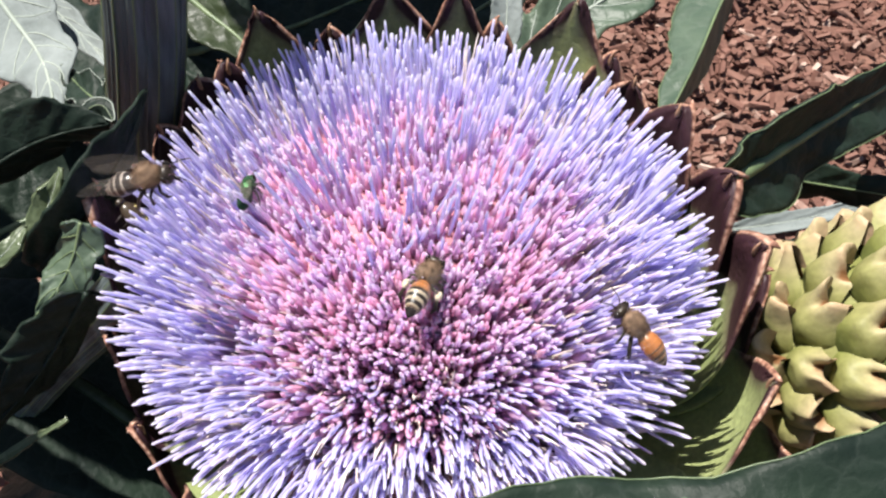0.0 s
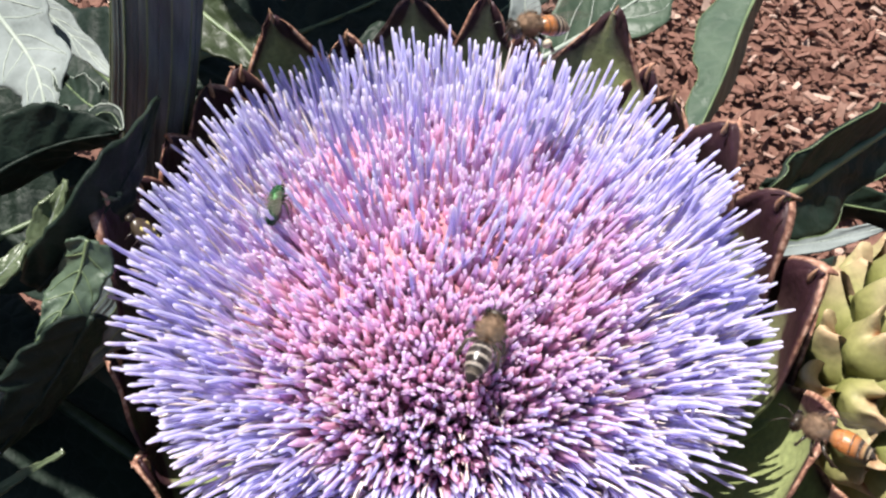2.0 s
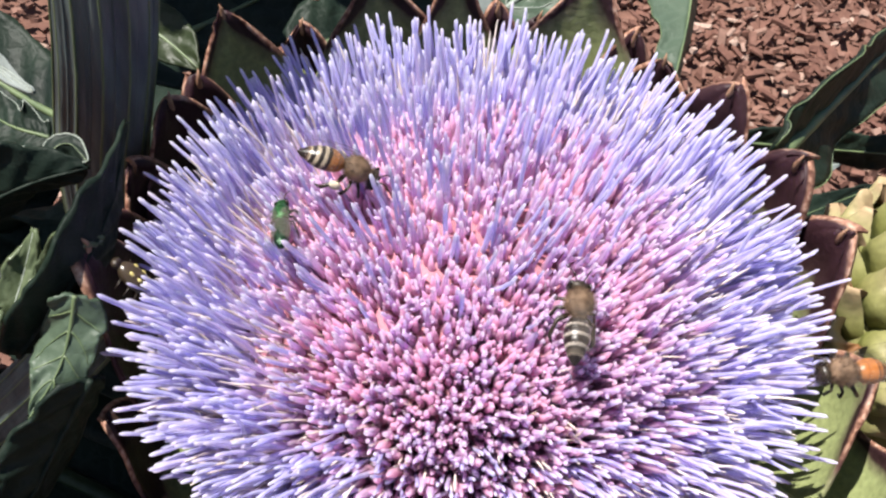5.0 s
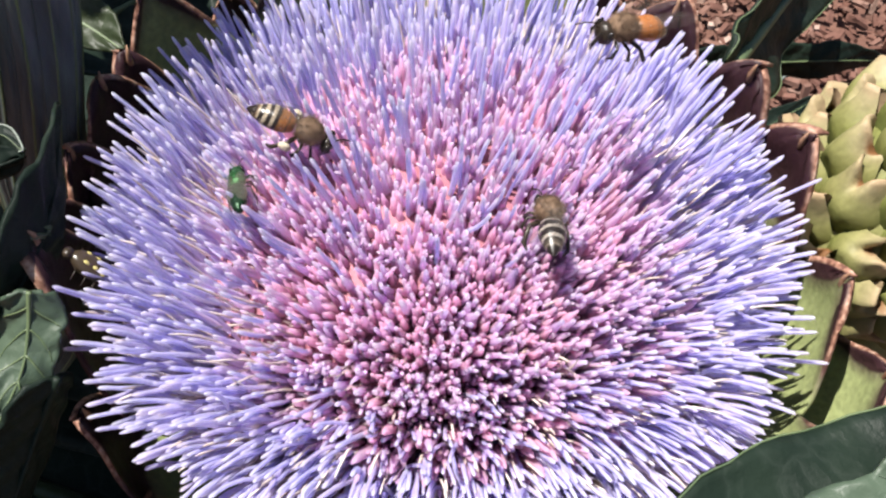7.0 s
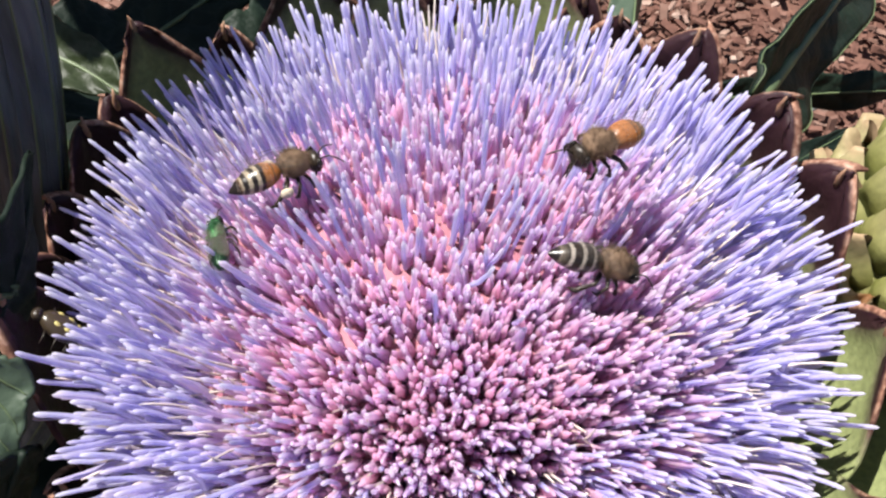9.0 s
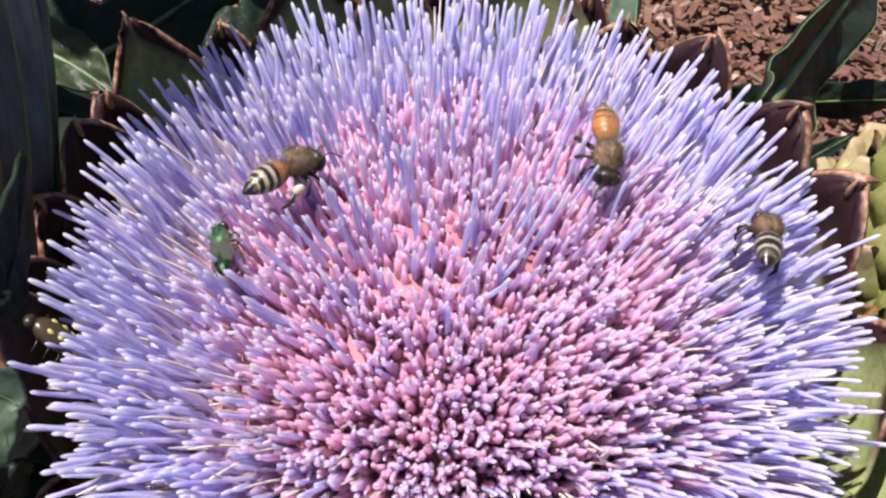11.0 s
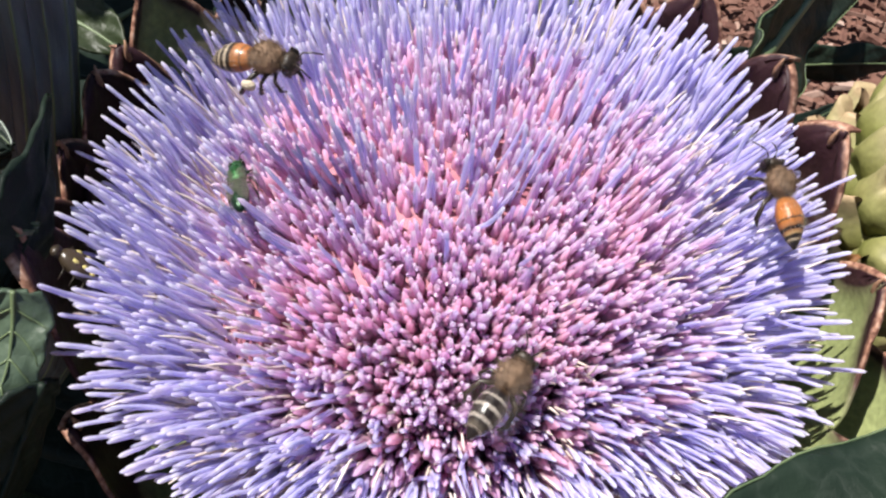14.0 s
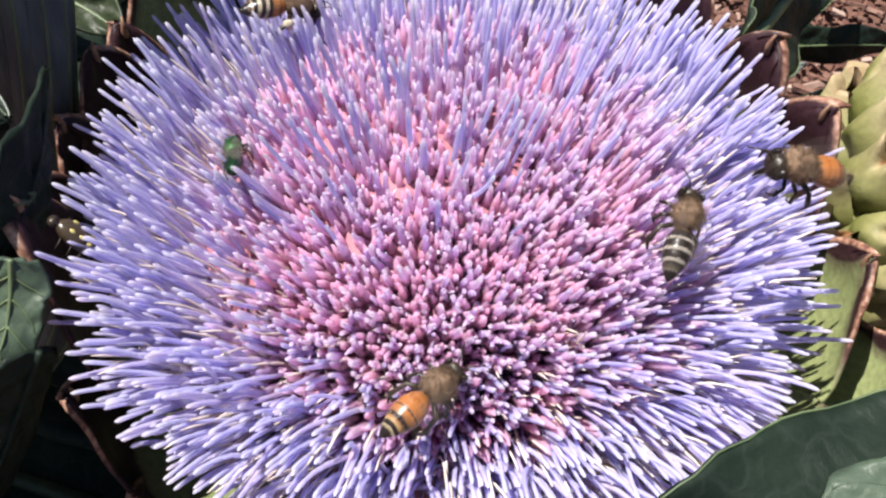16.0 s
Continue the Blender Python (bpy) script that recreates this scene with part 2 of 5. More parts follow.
DARK_HAIR = plain_material("dark_chitin", (0.012, 0.008, 0.006), (0.04, 0.028, 0.018), 900, 0.35)
THORAX = plain_material("tawny_fur", (0.08, 0.050, 0.032), (0.24, 0.155, 0.10), 700, 0.8, 0.2, 0.4, 0.0003)
EYE = plain_material("compound_eye", (0.008, 0.006, 0.005), (0.02, 0.014, 0.01), 2000, 0.2, 0.5)
POLLEN = plain_material("packed_pollen", (0.42, 0.35, 0.25), (0.60, 0.52, 0.40), 2500, 0.9, 0.1, 0.6, 0.0003)
GREEN_METAL = plain_material("green_metallic_chitin", (0.005, 0.025, 0.009), (0.04, 0.17, 0.05), 2600, 0.34, 0.5, 0.6, 0.0004, None, 0.6)
GREEN_DARK = plain_material("dark_green_metallic_chitin", (0.004, 0.012, 0.007), (0.016, 0.055, 0.022), 2600, 0.3, 0.5, 0.5, 0.0003, None, 0.5)
WING = wing_material()
WING_SMOKY = wing_material("smoky_wing_membrane", 0.12)
K, CREAM, AMBER, ORANGE = (0.014, 0.009, 0.007), (0.34, 0.28, 0.20), (0.22, 0.095, 0.036), (0.36, 0.125, 0.03)
BROWN = (0.09, 0.05, 0.028)
GREY = (0.27, 0.235, 0.20)
STRIPED = abdomen_material("dark_banded_abdomen", [(0.0, BROWN), (0.15, K), (0.25, K), (0.27, GREY), (0.31, GREY), (0.33, K), (0.46, K), (0.48, GREY), (0.52, GREY), (0.54, K), (0.66, K), (0.68, GREY), (0.72, GREY), (0.74, K), (0.86, (0.10, 0.08, 0.06)), (0.89, K)])
TAWNY = abdomen_material("amber_banded_abdomen", [(0.0, AMBER), (0.14, ORANGE), (0.18, BROWN), (0.21, ORANGE), (0.36, AMBER), (0.39, K), (0.45, K), (0.47, CREAM), (0.52, CREAM), (0.54, K), (0.61, K), (0.63, CREAM), (0.68, CREAM), (0.70, K), (0.77, K), (0.79, CREAM), (0.83, BROWN), (0.86, K)])
GOLDEN = abdomen_material("golden_abdomen", [(0.0, AMBER), (0.20, ORANGE), (0.24, (0.26, 0.08, 0.015)), (0.27, ORANGE), (0.46, ORANGE), (0.49, K), (0.52, ORANGE), (0.62, AMBER), (0.65, K), (0.69, K), (0.71, AMBER), (0.77, (0.34, 0.22, 0.10)), (0.79, K), (0.84, K), (0.86, (0.36, 0.28, 0.17)), (0.90, K)], 0.36)
SPOT = plain_material("yellow_spot", (0.40, 0.33, 0.10), (0.52, 0.45, 0.18), 900, 0.4)
BEETLE = abdomen_material("black_wing_case", [(0.0, (0.03, 0.02, 0.012)), (0.5, (0.05, 0.035, 0.02)), (1.0, (0.03, 0.02, 0.012))])

# ---- mesh helpers ----
def mesh(name, verts, faces, mat, uvs=None, smooth=True):
    """A mesh from vertices and faces; uvs: one pair for each vertex."""
    me = bpy.data.meshes.new(name)
    me.from_pydata([tuple(v) for v in verts], [], faces)
    me.materials.append(mat)
    if uvs is not None:
        layer = me.uv_layers.new(name="UVMap")
        idx = np.empty(len(me.loops), dtype=np.int32)
        me.loops.foreach_get("vertex_index", idx)
        layer.data.foreach_set("uv", np.asarray(uvs, dtype=np.float32)[idx].ravel())
    if smooth:
        me.polygons.foreach_set("use_smooth", np.ones(len(me.polygons), dtype=bool))
    me.update()
    return me


def part(name, me, parent, label="", m=None):
    ob = new(name, me)
    ob.parent = parent
    if m is not None:
        ob.matrix_basis = m
    return tagged(ob, label)


class Soup:
    """Collects tubes and sheets for one mesh."""

    def __init__(self):
        self.v, self.f, self.uv = [], [], []

    def tube(self, points, radii, sides=6, uvs=None, cap=True):
        points = [Vector(p) for p in points]
        n0 = len(self.v)
        side = None
        count = len(points)
        for i, p in enumerate(points):
            t = (points[min(i + 1, count - 1)] - points[max(i - 1, 0)]).normalized()
            if side is None:
                side = t.orthogonal().normalized()
            side = (side - t * side.dot(t)).normalized()
            up = t.cross(side)
            for k in range(sides):
                a = 2 * math.pi * k / sides
                self.v.append(p + (side * math.cos(a) + up * math.sin(a)) * radii[i])
                self.uv.append(uvs[i] if uvs else (k / sides, i / (count - 1)))
        for i in range(count - 1):
            for k in range(sides):
                a, b = n0 + i * sides + k, n0 + i * sides + (k + 1) % sides
                self.f.append((a, b, b + sides, a + sides))
        if cap:
            self.f.append(tuple(n0 + (count - 1) * sides + k for k in range(sides)))
            self.f.append(tuple(n0 + k for k in reversed(range(sides))))

    def grid(self, rows, uvs):
        n0, w = len(self.v), len(rows[0])
        for row, ur in zip(rows, uvs):
            self.v.extend(row)
            self.uv.extend(ur)
        for i in range(len(rows) - 1):
            for k in range(w - 1):
                a = n0 + i * w + k
                self.f.append((a, a + 1, a + w + 1, a + w))

    def ball(self, centre, size, rings=8, sides=12, turn=None):
        """An ellipsoid along x; UV y runs from its front to its back."""
        n0, c = len(self.v), Vector(centre)
        for i in range(rings + 1):
            a = math.pi * i / rings
            for k in range(sides):
                b = 2 * math.pi * k / sides
                p = Vector((math.cos(a) * size[0], math.sin(a) * math.cos(b) * size[1], math.sin(a) * math.sin(b) * size[2]))
                self.v.append(c + (turn @ p if turn else p))
                self.uv.append((k / sides, i / rings))
        for i in range(rings):
            for k in range(sides):
                a, b = n0 + i * sides + k, n0 + i * sides + (k + 1) % sides
                self.f.append((a, a + sides, b + sides, b))

    def mesh(self, name, mat):
        return mesh(name, self.v, self.f, mat, self.uv)


def smooth_line(points, n):
    """A rounded line through a few points."""
    pts = [Vector(p) for p in points]
    pts = [pts[0] * 2 - pts[1], *pts, pts[-1] * 2 - pts[-2]]
    out, spans = [], len(pts) - 3
    for i in range(n):
        x = i / (n - 1) * spans
        k = min(int(x), spans - 1)
        t = x - k
        a, b, c, d = pts[k : k + 4]
        out.append(0.5 * (2 * b + (c - a) * t + (2 * a - 5 * b + 4 * c - d) * t * t + (3 * b - a - 3 * c + d) * t**3))
    return out


def thicken(ob, amount):
    mod = ob.modifiers.new("thickness", "SOLIDIFY")
    mod.thickness = amount
    mod.offset = -1
    return ob


CM = 0.01
FLOWER = Vector((0, 0, 0.60))

# ---- ground ----
def make_ground():
    rng = random.Random(3)
    n, rows, uvs = 90, [], []
    for i in range(n + 1):
        row = []
        for k in range(n + 1):
            # finer near the plant, reaching the horizon
            x, y = [math.copysign(abs(a) ** 3 * 60 + abs(a) * 1.6, a) for a in (2 * k / n - 1, 2 * i / n - 1)]
            z = 0.02 * noise.noise(Vector((x * 3, y * 3, 0))) + 0.008 * noise.noise(Vector((x * 14, y * 14, 3)))
            row.append(Vector((x, y, z - 0.02)))
        rows.append(row)
        uvs.append([(k / n, i / n) for k in range(n + 1)])
    s = Soup()
    s.grid(rows, uvs)
    tagged(new("ground", s.mesh("ground", SOIL)), "garden soil under reddish bark mulch", "ground", kind="structure")
    s = Soup()
    for _ in range(28000):
        x, y = 0.45 + rng.gauss(0, 0.75), 0.9 + rng.gauss(0, 0.75)
        length, w, h = rng.uniform(0.007, 0.030), rng.uniform(0.005, 0.013), rng.uniform(0.002, 0.006)
        m = pose(x, y, rng.uniform(-0.012, 0.014), rng.gauss(0, 20), rng.gauss(0, 22), rng.uniform(0, 360))
        n0 = len(s.v)
        for sx, sy, sz in ((-1, -1, -1), (1, -0.7, -1), (0.8, 1, -1), (-0.9, 0.8, -1), (-0.9, -0.8, 1), (0.85, -0.6, 1), (0.7, 0.85, 1), (-0.8, 0.7, 1)):
            j = [rng.uniform(0.75, 1.1) for _ in range(3)]
            s.v.append(m @ Vector((sx * j[0] * length / 2, sy * j[1] * w / 2, sz * j[2] * h / 2)))
            s.uv.append((0, 0))
        s.f += [tuple(n0 + q for q in face) for face in ((3, 2, 1, 0), (4, 5, 6, 7), (0, 1, 5, 4), (1, 2, 6, 5), (2, 3, 7, 6), (3, 0, 4, 7))]
    me = mesh("bark_mulch", s.v, s.f, MULCH, s.uv, smooth=False)
    tagged(new("bark_mulch", me), "loose reddish-brown bark mulch chips on the soil", "mulch", kind="stuff")


# ---- the open artichoke flower ----
RIM = 4.85


def dome(r):
    """Height in cm of the floret tips over the rim, at r cm from the axis."""
    return 1.40 * (1 - (r / RIM) ** 2)


def ease(x):
    x = max(0.0, min(1.0, x))
    return x * x * (3 - 2 * x)


def floret_curve(r, lift, bend, az):
    """Four control points in the xz plane of a floret whose tip stands r cm out; az: where it will be turned to, as the fan leans back and spills over the front."""
    far = r / RIM
    front = max(0.0, -math.sin(az))
    th = radians(min(96, 8.6 * r + ease((far - 0.60) / 0.40) * (4 + 42 * front * front) + bend))
    fan = Matrix.Rotation(-az, 3, "Z") @ Matrix.Rotation(radians(-2), 3, "X") @ Matrix.Rotation(az, 3, "Z")
    tip = Vector((r, 0, dome(r) + lift))
    way = fan @ Vector((math.sin(th), 0, math.cos(th)))
    # outer ones start low and far out and sweep upwards
    k = max(0.0, min(1.0, (far - 0.55) / 0.3))
    foot = Vector((far * (2.2 + 0.8 * k), 0, -1.85 + 0.9 * k + min(0, lift) * k))
    low = radians(math.degrees(th) * 0.45 * (1 - k) + 90 * k)
    half = fan @ Vector((math.sin(low), 0, math.cos(low)))
    return foot, foot + half * 1.2, tip - way * (1.5 - 0.45 * k), tip


def along(p, t):
    s = 1 - t
    return p[0] * s**3 + p[1] * 3 * s * s * t + p[2] * 3 * s * t * t + p[3] * t**3


# where the rings of a floret lie along it, and how thick it is there in mm
TUBE = ((0.0, 0.34), (0.35, 0.42), (0.55, 0.48), (0.70, 0.49), (0.80, 0.48), (0.88, 0.46), (0.93, 0.43), (0.955, 0.34), (0.97, 0.26), (0.99, 0.28), (1.0, 0.24), (1.008, 0.09))
STYLE = ((0.0, 0.19), (0.35, 0.23), (0.55, 0.27), (0.70, 0.29), (0.82, 0.30), (0.90, 0.29), (0.96, 0.27), (0.985, 0.28), (1.0, 0.22), (1.008, 0.07))


def floret(s, r, lift, bend, m, rng, az=0.0, violet=False):
    """Adds one floret to a soup. Outer and violet ones are long smooth styles; inner ones a fleshy tube that ends in a pale knob. m: turn about the axis."""
    far = r / RIM
    front = max(0.0, -math.sin(az))
    curve = floret_curve(r, lift, bend, az)
    tube = far + rng.gauss(0, 0.05) < 0.60 + 0.04 * front * front - 0.09 * max(0.0, math.sin(az)) and not violet
    f = rng.uniform(0.85, 1.15)
    col = max(0.0, min(1.0, far + 0.20 * far * math.sin(az) + rng.gauss(0, 0.08)))
    if tube:
        col = min(col - 0.04, 0.64)
        f *= 1.0 + 0.12 * front
    else:
        f *= 1 - 0.14 * front
        col = rng.uniform(0.74, 0.88) if far < 0.6 else max(col, rng.uniform(0.70, 0.86) if far < 0.8 else 0.86)
    # no floret is quite straight
    sway = Vector((rng.gauss(0, 1), rng.gauss(0, 1), rng.gauss(0, 0.4))) * (0.0007 if tube else 0.0012 + 0.0005 * front)
    profile = TUBE if tube else STYLE
    pts = [m @ (along(curve, t) * CM) + sway * math.sin(math.pi * 1.5 * t) * t for t, _ in profile]
    s.tube(pts, [w * f * 0.001 for _, w in profile], 6, [(col, min(1.0, t)) for t, _ in profile], cap=False)
    # split tips: short lobes of the corolla about the knob
    if not tube or rng.random() < 0.45:
        return
    way = (pts[6] - pts[4]).normalized()
    turn0, lobes = rng.uniform(0, 6.28), rng.choice((1, 2, 2, 3))
    for k in range(lobes):
        out = way.orthogonal().normalized()
        out.rotate(Matrix.Rotation(turn0 + 6.283 * k / lobes + rng.gauss(0, 0.3), 3, way))
        a = pts[6] + out * 0.00024 * f
        b = a + (way + out * rng.uniform(0.15, 0.55)) * rng.uniform(0.0011, 0.0022)
        c = b + (way + out * rng.uniform(-0.2, 0.9)) * rng.uniform(0.0003, 0.0007)
        s.tube([a, b, c], [0.00033 * f, 0.00024, 0.00009], 5, [(col, 0.90), (col, 0.97), (col, 1.0)])


def make_flower():
    rng = random.Random(11)
    head = tagged(new("artichoke_flower"), "large open artichoke bloom with violet-blue florets and purple-edged bracts", "flower")
    head.location = FLOWER
    # fleshy head under the florets
    s = Soup()
    prof = [(0.0, -0.75), (1.2, -0.8), (2.1, -0.95), (2.7, -1.6), (3.0, -2.6), (3.0, -3.9), (2.6, -4.8), (1.6, -5.4), (0.9, -5.7)]
    s.tube([(0, 0, z * CM) for _, z in prof], [max(r, 0.05) * CM for r, _ in prof], 28)
    part("receptacle", s.mesh("receptacle", HEADMEAT), head, "rosy flesh of the flower head")
    s = Soup()
    s.tube(smooth_line([(0, 0, -0.052), (0.004, 0.01, -0.2), (0.0, 0.03, -0.42), (0.02, 0.05, -0.615)], 14), [0.009 + 0.004 * i / 13 for i in range(14)], 14)
    part("stalk", s.mesh("stalk", STEM), head, "ribbed grey-green stalk")

    lean = pose(0.0007, -0.0003, 0.0105, 5, 0, 0)
    # florets: a stretch of the front singly, the rest as one mass
    golden = math.pi * (3 - 5**0.5)
    inner_count, mid_count, rim_count = 1500, 860, 1500
    singles, rest = [], Soup()
    for i in range(inner_count + mid_count + rim_count):
        az = i * golden + rng.gauss(0, 0.03)
        if i < inner_count:
            r = 0.635 * RIM * math.sqrt((i + 0.5) / inner_count) + rng.gauss(0, 0.07)
        elif i < inner_count + mid_count:
            r = RIM * rng.uniform(0.60, 0.86)
            if i % 2:
                # most of them where the fan spills over the front
                az = rng.gauss(-math.pi / 2, 0.7)
        else:
            r = RIM * (0.995 - 0.19 * rng.random() ** 1.5) * (1 - 0.035 * max(0, -math.cos(az)))
        r = max(0.02, r)
        x, y = r * math.cos(az), r * math.sin(az)
        lump = noise.noise(Vector((x, y, 0)) * 0.9)
        clump = noise.noise(Vector((x, y, 5)) * 1.6)
        lift = rng.gauss(0, 0.09) + 0.14 * lump
        bend = rng.gauss(0, 3.5) + 6 * lump + 5 * clump
        violet = False
        if inner_count <= i < inner_count + mid_count:
            lift -= 0.16 * (1 + math.sin(az)) / 2 + 0.04
        if i < inner_count and y > -1.4:
            # knots of tall violet styles stand over the tubes of the middle
            violet = rng.random() < 0.04 + 0.60 * ease(noise.noise(Vector((x, y, 20)) * 1.3) * 1.8 - 0.1) + 0.30 * ease((y - 0.3) / 2.4)
            if violet:
                lift += rng.uniform(0.15, 0.60)
        if i >= inner_count + mid_count:
            # several storeys of styles round the rim
            lift = rng.uniform(-0.45, 0.50) + 0.15 * lump
            bend += 3 - 10 * lift
        m = lean @ Matrix.Rotation(az, 4, "Z") @ pose(0, 0, 0, rng.gauss(0, 2.4) + 12 * noise.noise(Vector((x, y, 9)) * 1.8), rng.gauss(0, 1.8), 0)
        if math.hypot(x, y + 2.2) < 1.75 and i < inner_count + mid_count and len(singles) < 300:
            singles.append((r, lift, bend, m, az, violet))
        else:
            floret(rest, r, lift, bend, m, rng, az, violet)
    for i in range(330):
        # fringe that hangs a little lower round the rim
        az = i * golden * 1.7
        r = RIM + rng.gauss(-0.26, 0.15)
        m = lean @ Matrix.Rotation(az, 4, "Z") @ pose(0, 0, 0, rng.gauss(0, 3), 0, 0)
        floret(rest, r, -rng.uniform(0.4, 0.95), rng.uniform(4, 12), m, rng, az)
    for r, lift, bend, m, az, violet in singles:
        s = Soup()
        floret(s, r, lift, bend, Matrix.Identity(4), rng, az, violet)
        part("floret", s.mesh("floret", FLORET), head, m=m)
    ob = part("floret_mass", rest.mesh("floret_mass", FLORET), head, "dense violet-blue florets with pale tips")
    tagged(ob, kind="stuff")
    # short rosy tubes that fill the spaces deeper down, on the fleshy bed that carries them
    s = Soup()
    bed = [(0.02 + 0.50 * k, 0) for k in range(9)]
    s.tube([lean @ Vector((0, 0, (dome(r) - 0.36 - 0.03 * r - 0.9 * ease((r - 2.3) / 1.2)) * CM)) for r, _ in bed], [r * CM for r, _ in bed], 32)
    part("floret_bed", s.mesh("floret_bed", HEADMEAT), head, "rosy bed between the florets")
    s = Soup()
    for i in range(4200):
        r = RIM * 0.80 * math.sqrt((i + 0.3) / 2600)
        az = i * golden + 1.0
        if i >= 3700:
            # thickest where the front begins to spill over
            r, az = rng.uniform(1.2, 2.9), rng.gauss(-math.pi / 2, 0.5)
        elif i >= 2600:
            r, az = RIM * rng.uniform(0.42, 0.82), rng.gauss(-math.pi / 2, 0.75)
        m = lean @ Matrix.Rotation(az, 4, "Z") @ pose(0, 0, 0, rng.gauss(0, 4), rng.gauss(0, 3), 0)
        curve = floret_curve(r * 0.97, -rng.uniform(0.05, 0.28) - 0.9 * ease((r / RIM - 0.50) / 0.20) * (1 - 0.75 * max(0.0, -math.sin(az))), rng.gauss(0, 4), az)
        col = r / RIM * 0.7 + 0.36 * ease((r / RIM - 0.48) / 0.2) * (1 - max(0.0, -math.sin(az)))
        s.tube([m @ (along(curve, t) * CM) for t in (0.0, 0.4, 0.6, 0.8, 0.95, 1.0)], [0.0006, 0.0008, 0.0009, 0.0008, 0.0005, 0.0001], 6, [(col, 0.50 + 0.075 * k) for k in range(6)])
    tagged(part("corolla_filling", s.mesh("corolla_filling", FLORET), head, "rosy corolla tubes deep in the bloom"), kind="stuff")
    # pale pappus threads between the florets
    s = Soup()
    for i in range(1300):
        r = RIM * rng.uniform(0.50, 0.97)
        az = rng.uniform(0, 2 * math.pi) if i < 700 else rng.gauss(-math.pi / 2, 0.8)
        curve = floret_curve(r, -rng.uniform(0.10, 0.5), rng.gauss(4, 10), az)
        m = lean @ Matrix.Rotation(az, 4, "Z") @ pose(0, 0, 0, rng.gauss(0, 7), rng.gauss(0, 4), 0)
        s.tube([m @ (along(curve, t) * CM) for t in (0.2, 0.5, 0.7, 0.85, 0.95, 1.0)], [0.00016] * 5 + [0.00007], 4, cap=False)
    tagged(part("pappus", s.mesh("pappus", PAPPUS), head, "cream pappus threads"), kind="stuff")

    # bracts: azimuth, reach, tip height, half width, squareness of the end, curl of the margin, maroon flush with
    # painted shade
    for az, reach, tipz, half, square, curl, flush_shade in (
        (118, 6.7, 1.30, 1.75, 2.4, 0.15, -0.09), (128, 6.0, 0.85, 1.05, 6, 0.9, 0.05), (94, 6.2, 1.62, 1.75, 3.4, 0.15, -0.06),
        (81, 6.0, 1.75, 1.35, 2.4, 0.2, -0.10), (73, 6.0, 1.05, 0.95, 4, 0.6, 0.04), (59, 6.2, 1.95, 1.70, 2.6, 0.15, -0.06),
        (50, 6.0, 1.15, 1.35, 2.4, 0.5, -0.02), (43, 5.9, 1.00, 1.45, 5, 0.2, 0.05), (30, 5.45, 1.55, 1.25, 8, 0.9, 0.0),
        (14, 5.55, 1.25, 1.30, 7, 0.9, 0.0), (1, 5.75, 0.85, 1.40, 8, 0.9, 0.0), (-15, 6.2, -0.55, 1.70, 6, 0.5, -0.14),
        (-42, 5.9, -0.60, 1.45, 3, 0.3, -0.14), (-58, 6.2, -1.7, 1.7, 4, 0.3, 0.0), (-78, 6.0, -1.9, 1.7, 4, 0.3, 0.0),
        (-100, 5.8, -2.2, 1.6, 4, 0.3, 0.10), (-122, 4.7, -3.0, 1.5, 4, 0.4, 0.45), (-142, 4.7, -2.8, 1.4, 5, 0.5, 0.45),
        (-160, 5.0, -2.0, 1.3, 5, 0.6, 0.45), (-176, 5.2, -0.9, 1.3, 5, 0.6, 0.45), (172, 5.0, 1.75, 1.20, 6, 0.9, 0.25),
        (156, 5.6, 0.35, 1.4, 5, 0.4, 0.40), (146, 5.7, 0.60, 1.45, 4, 0.3, 0.45), (135, 5.8, 1.00, 1.50, 5, 0.3, 0.45),
        (106, 6.8, 0.4, 1.5, 3, 0.3, 0.0), (67, 6.8, 0.4, 1.5, 3, 0.3, 0.0), (36, 6.5, -0.1, 1.5, 5, 0.5, 0.02), (6, 6.4, -0.6, 1.5, 5, 0.5, 0.0), (-24, 7.0, -1.5, 2.0, 5, 0.4, -0.14), (-48, 6.8, -2.2, 1.8, 5, 0.5, -0.14),
    ):
        bract(head, az, reach, tipz, half, square, curl, flush_shade, rng)
    return head


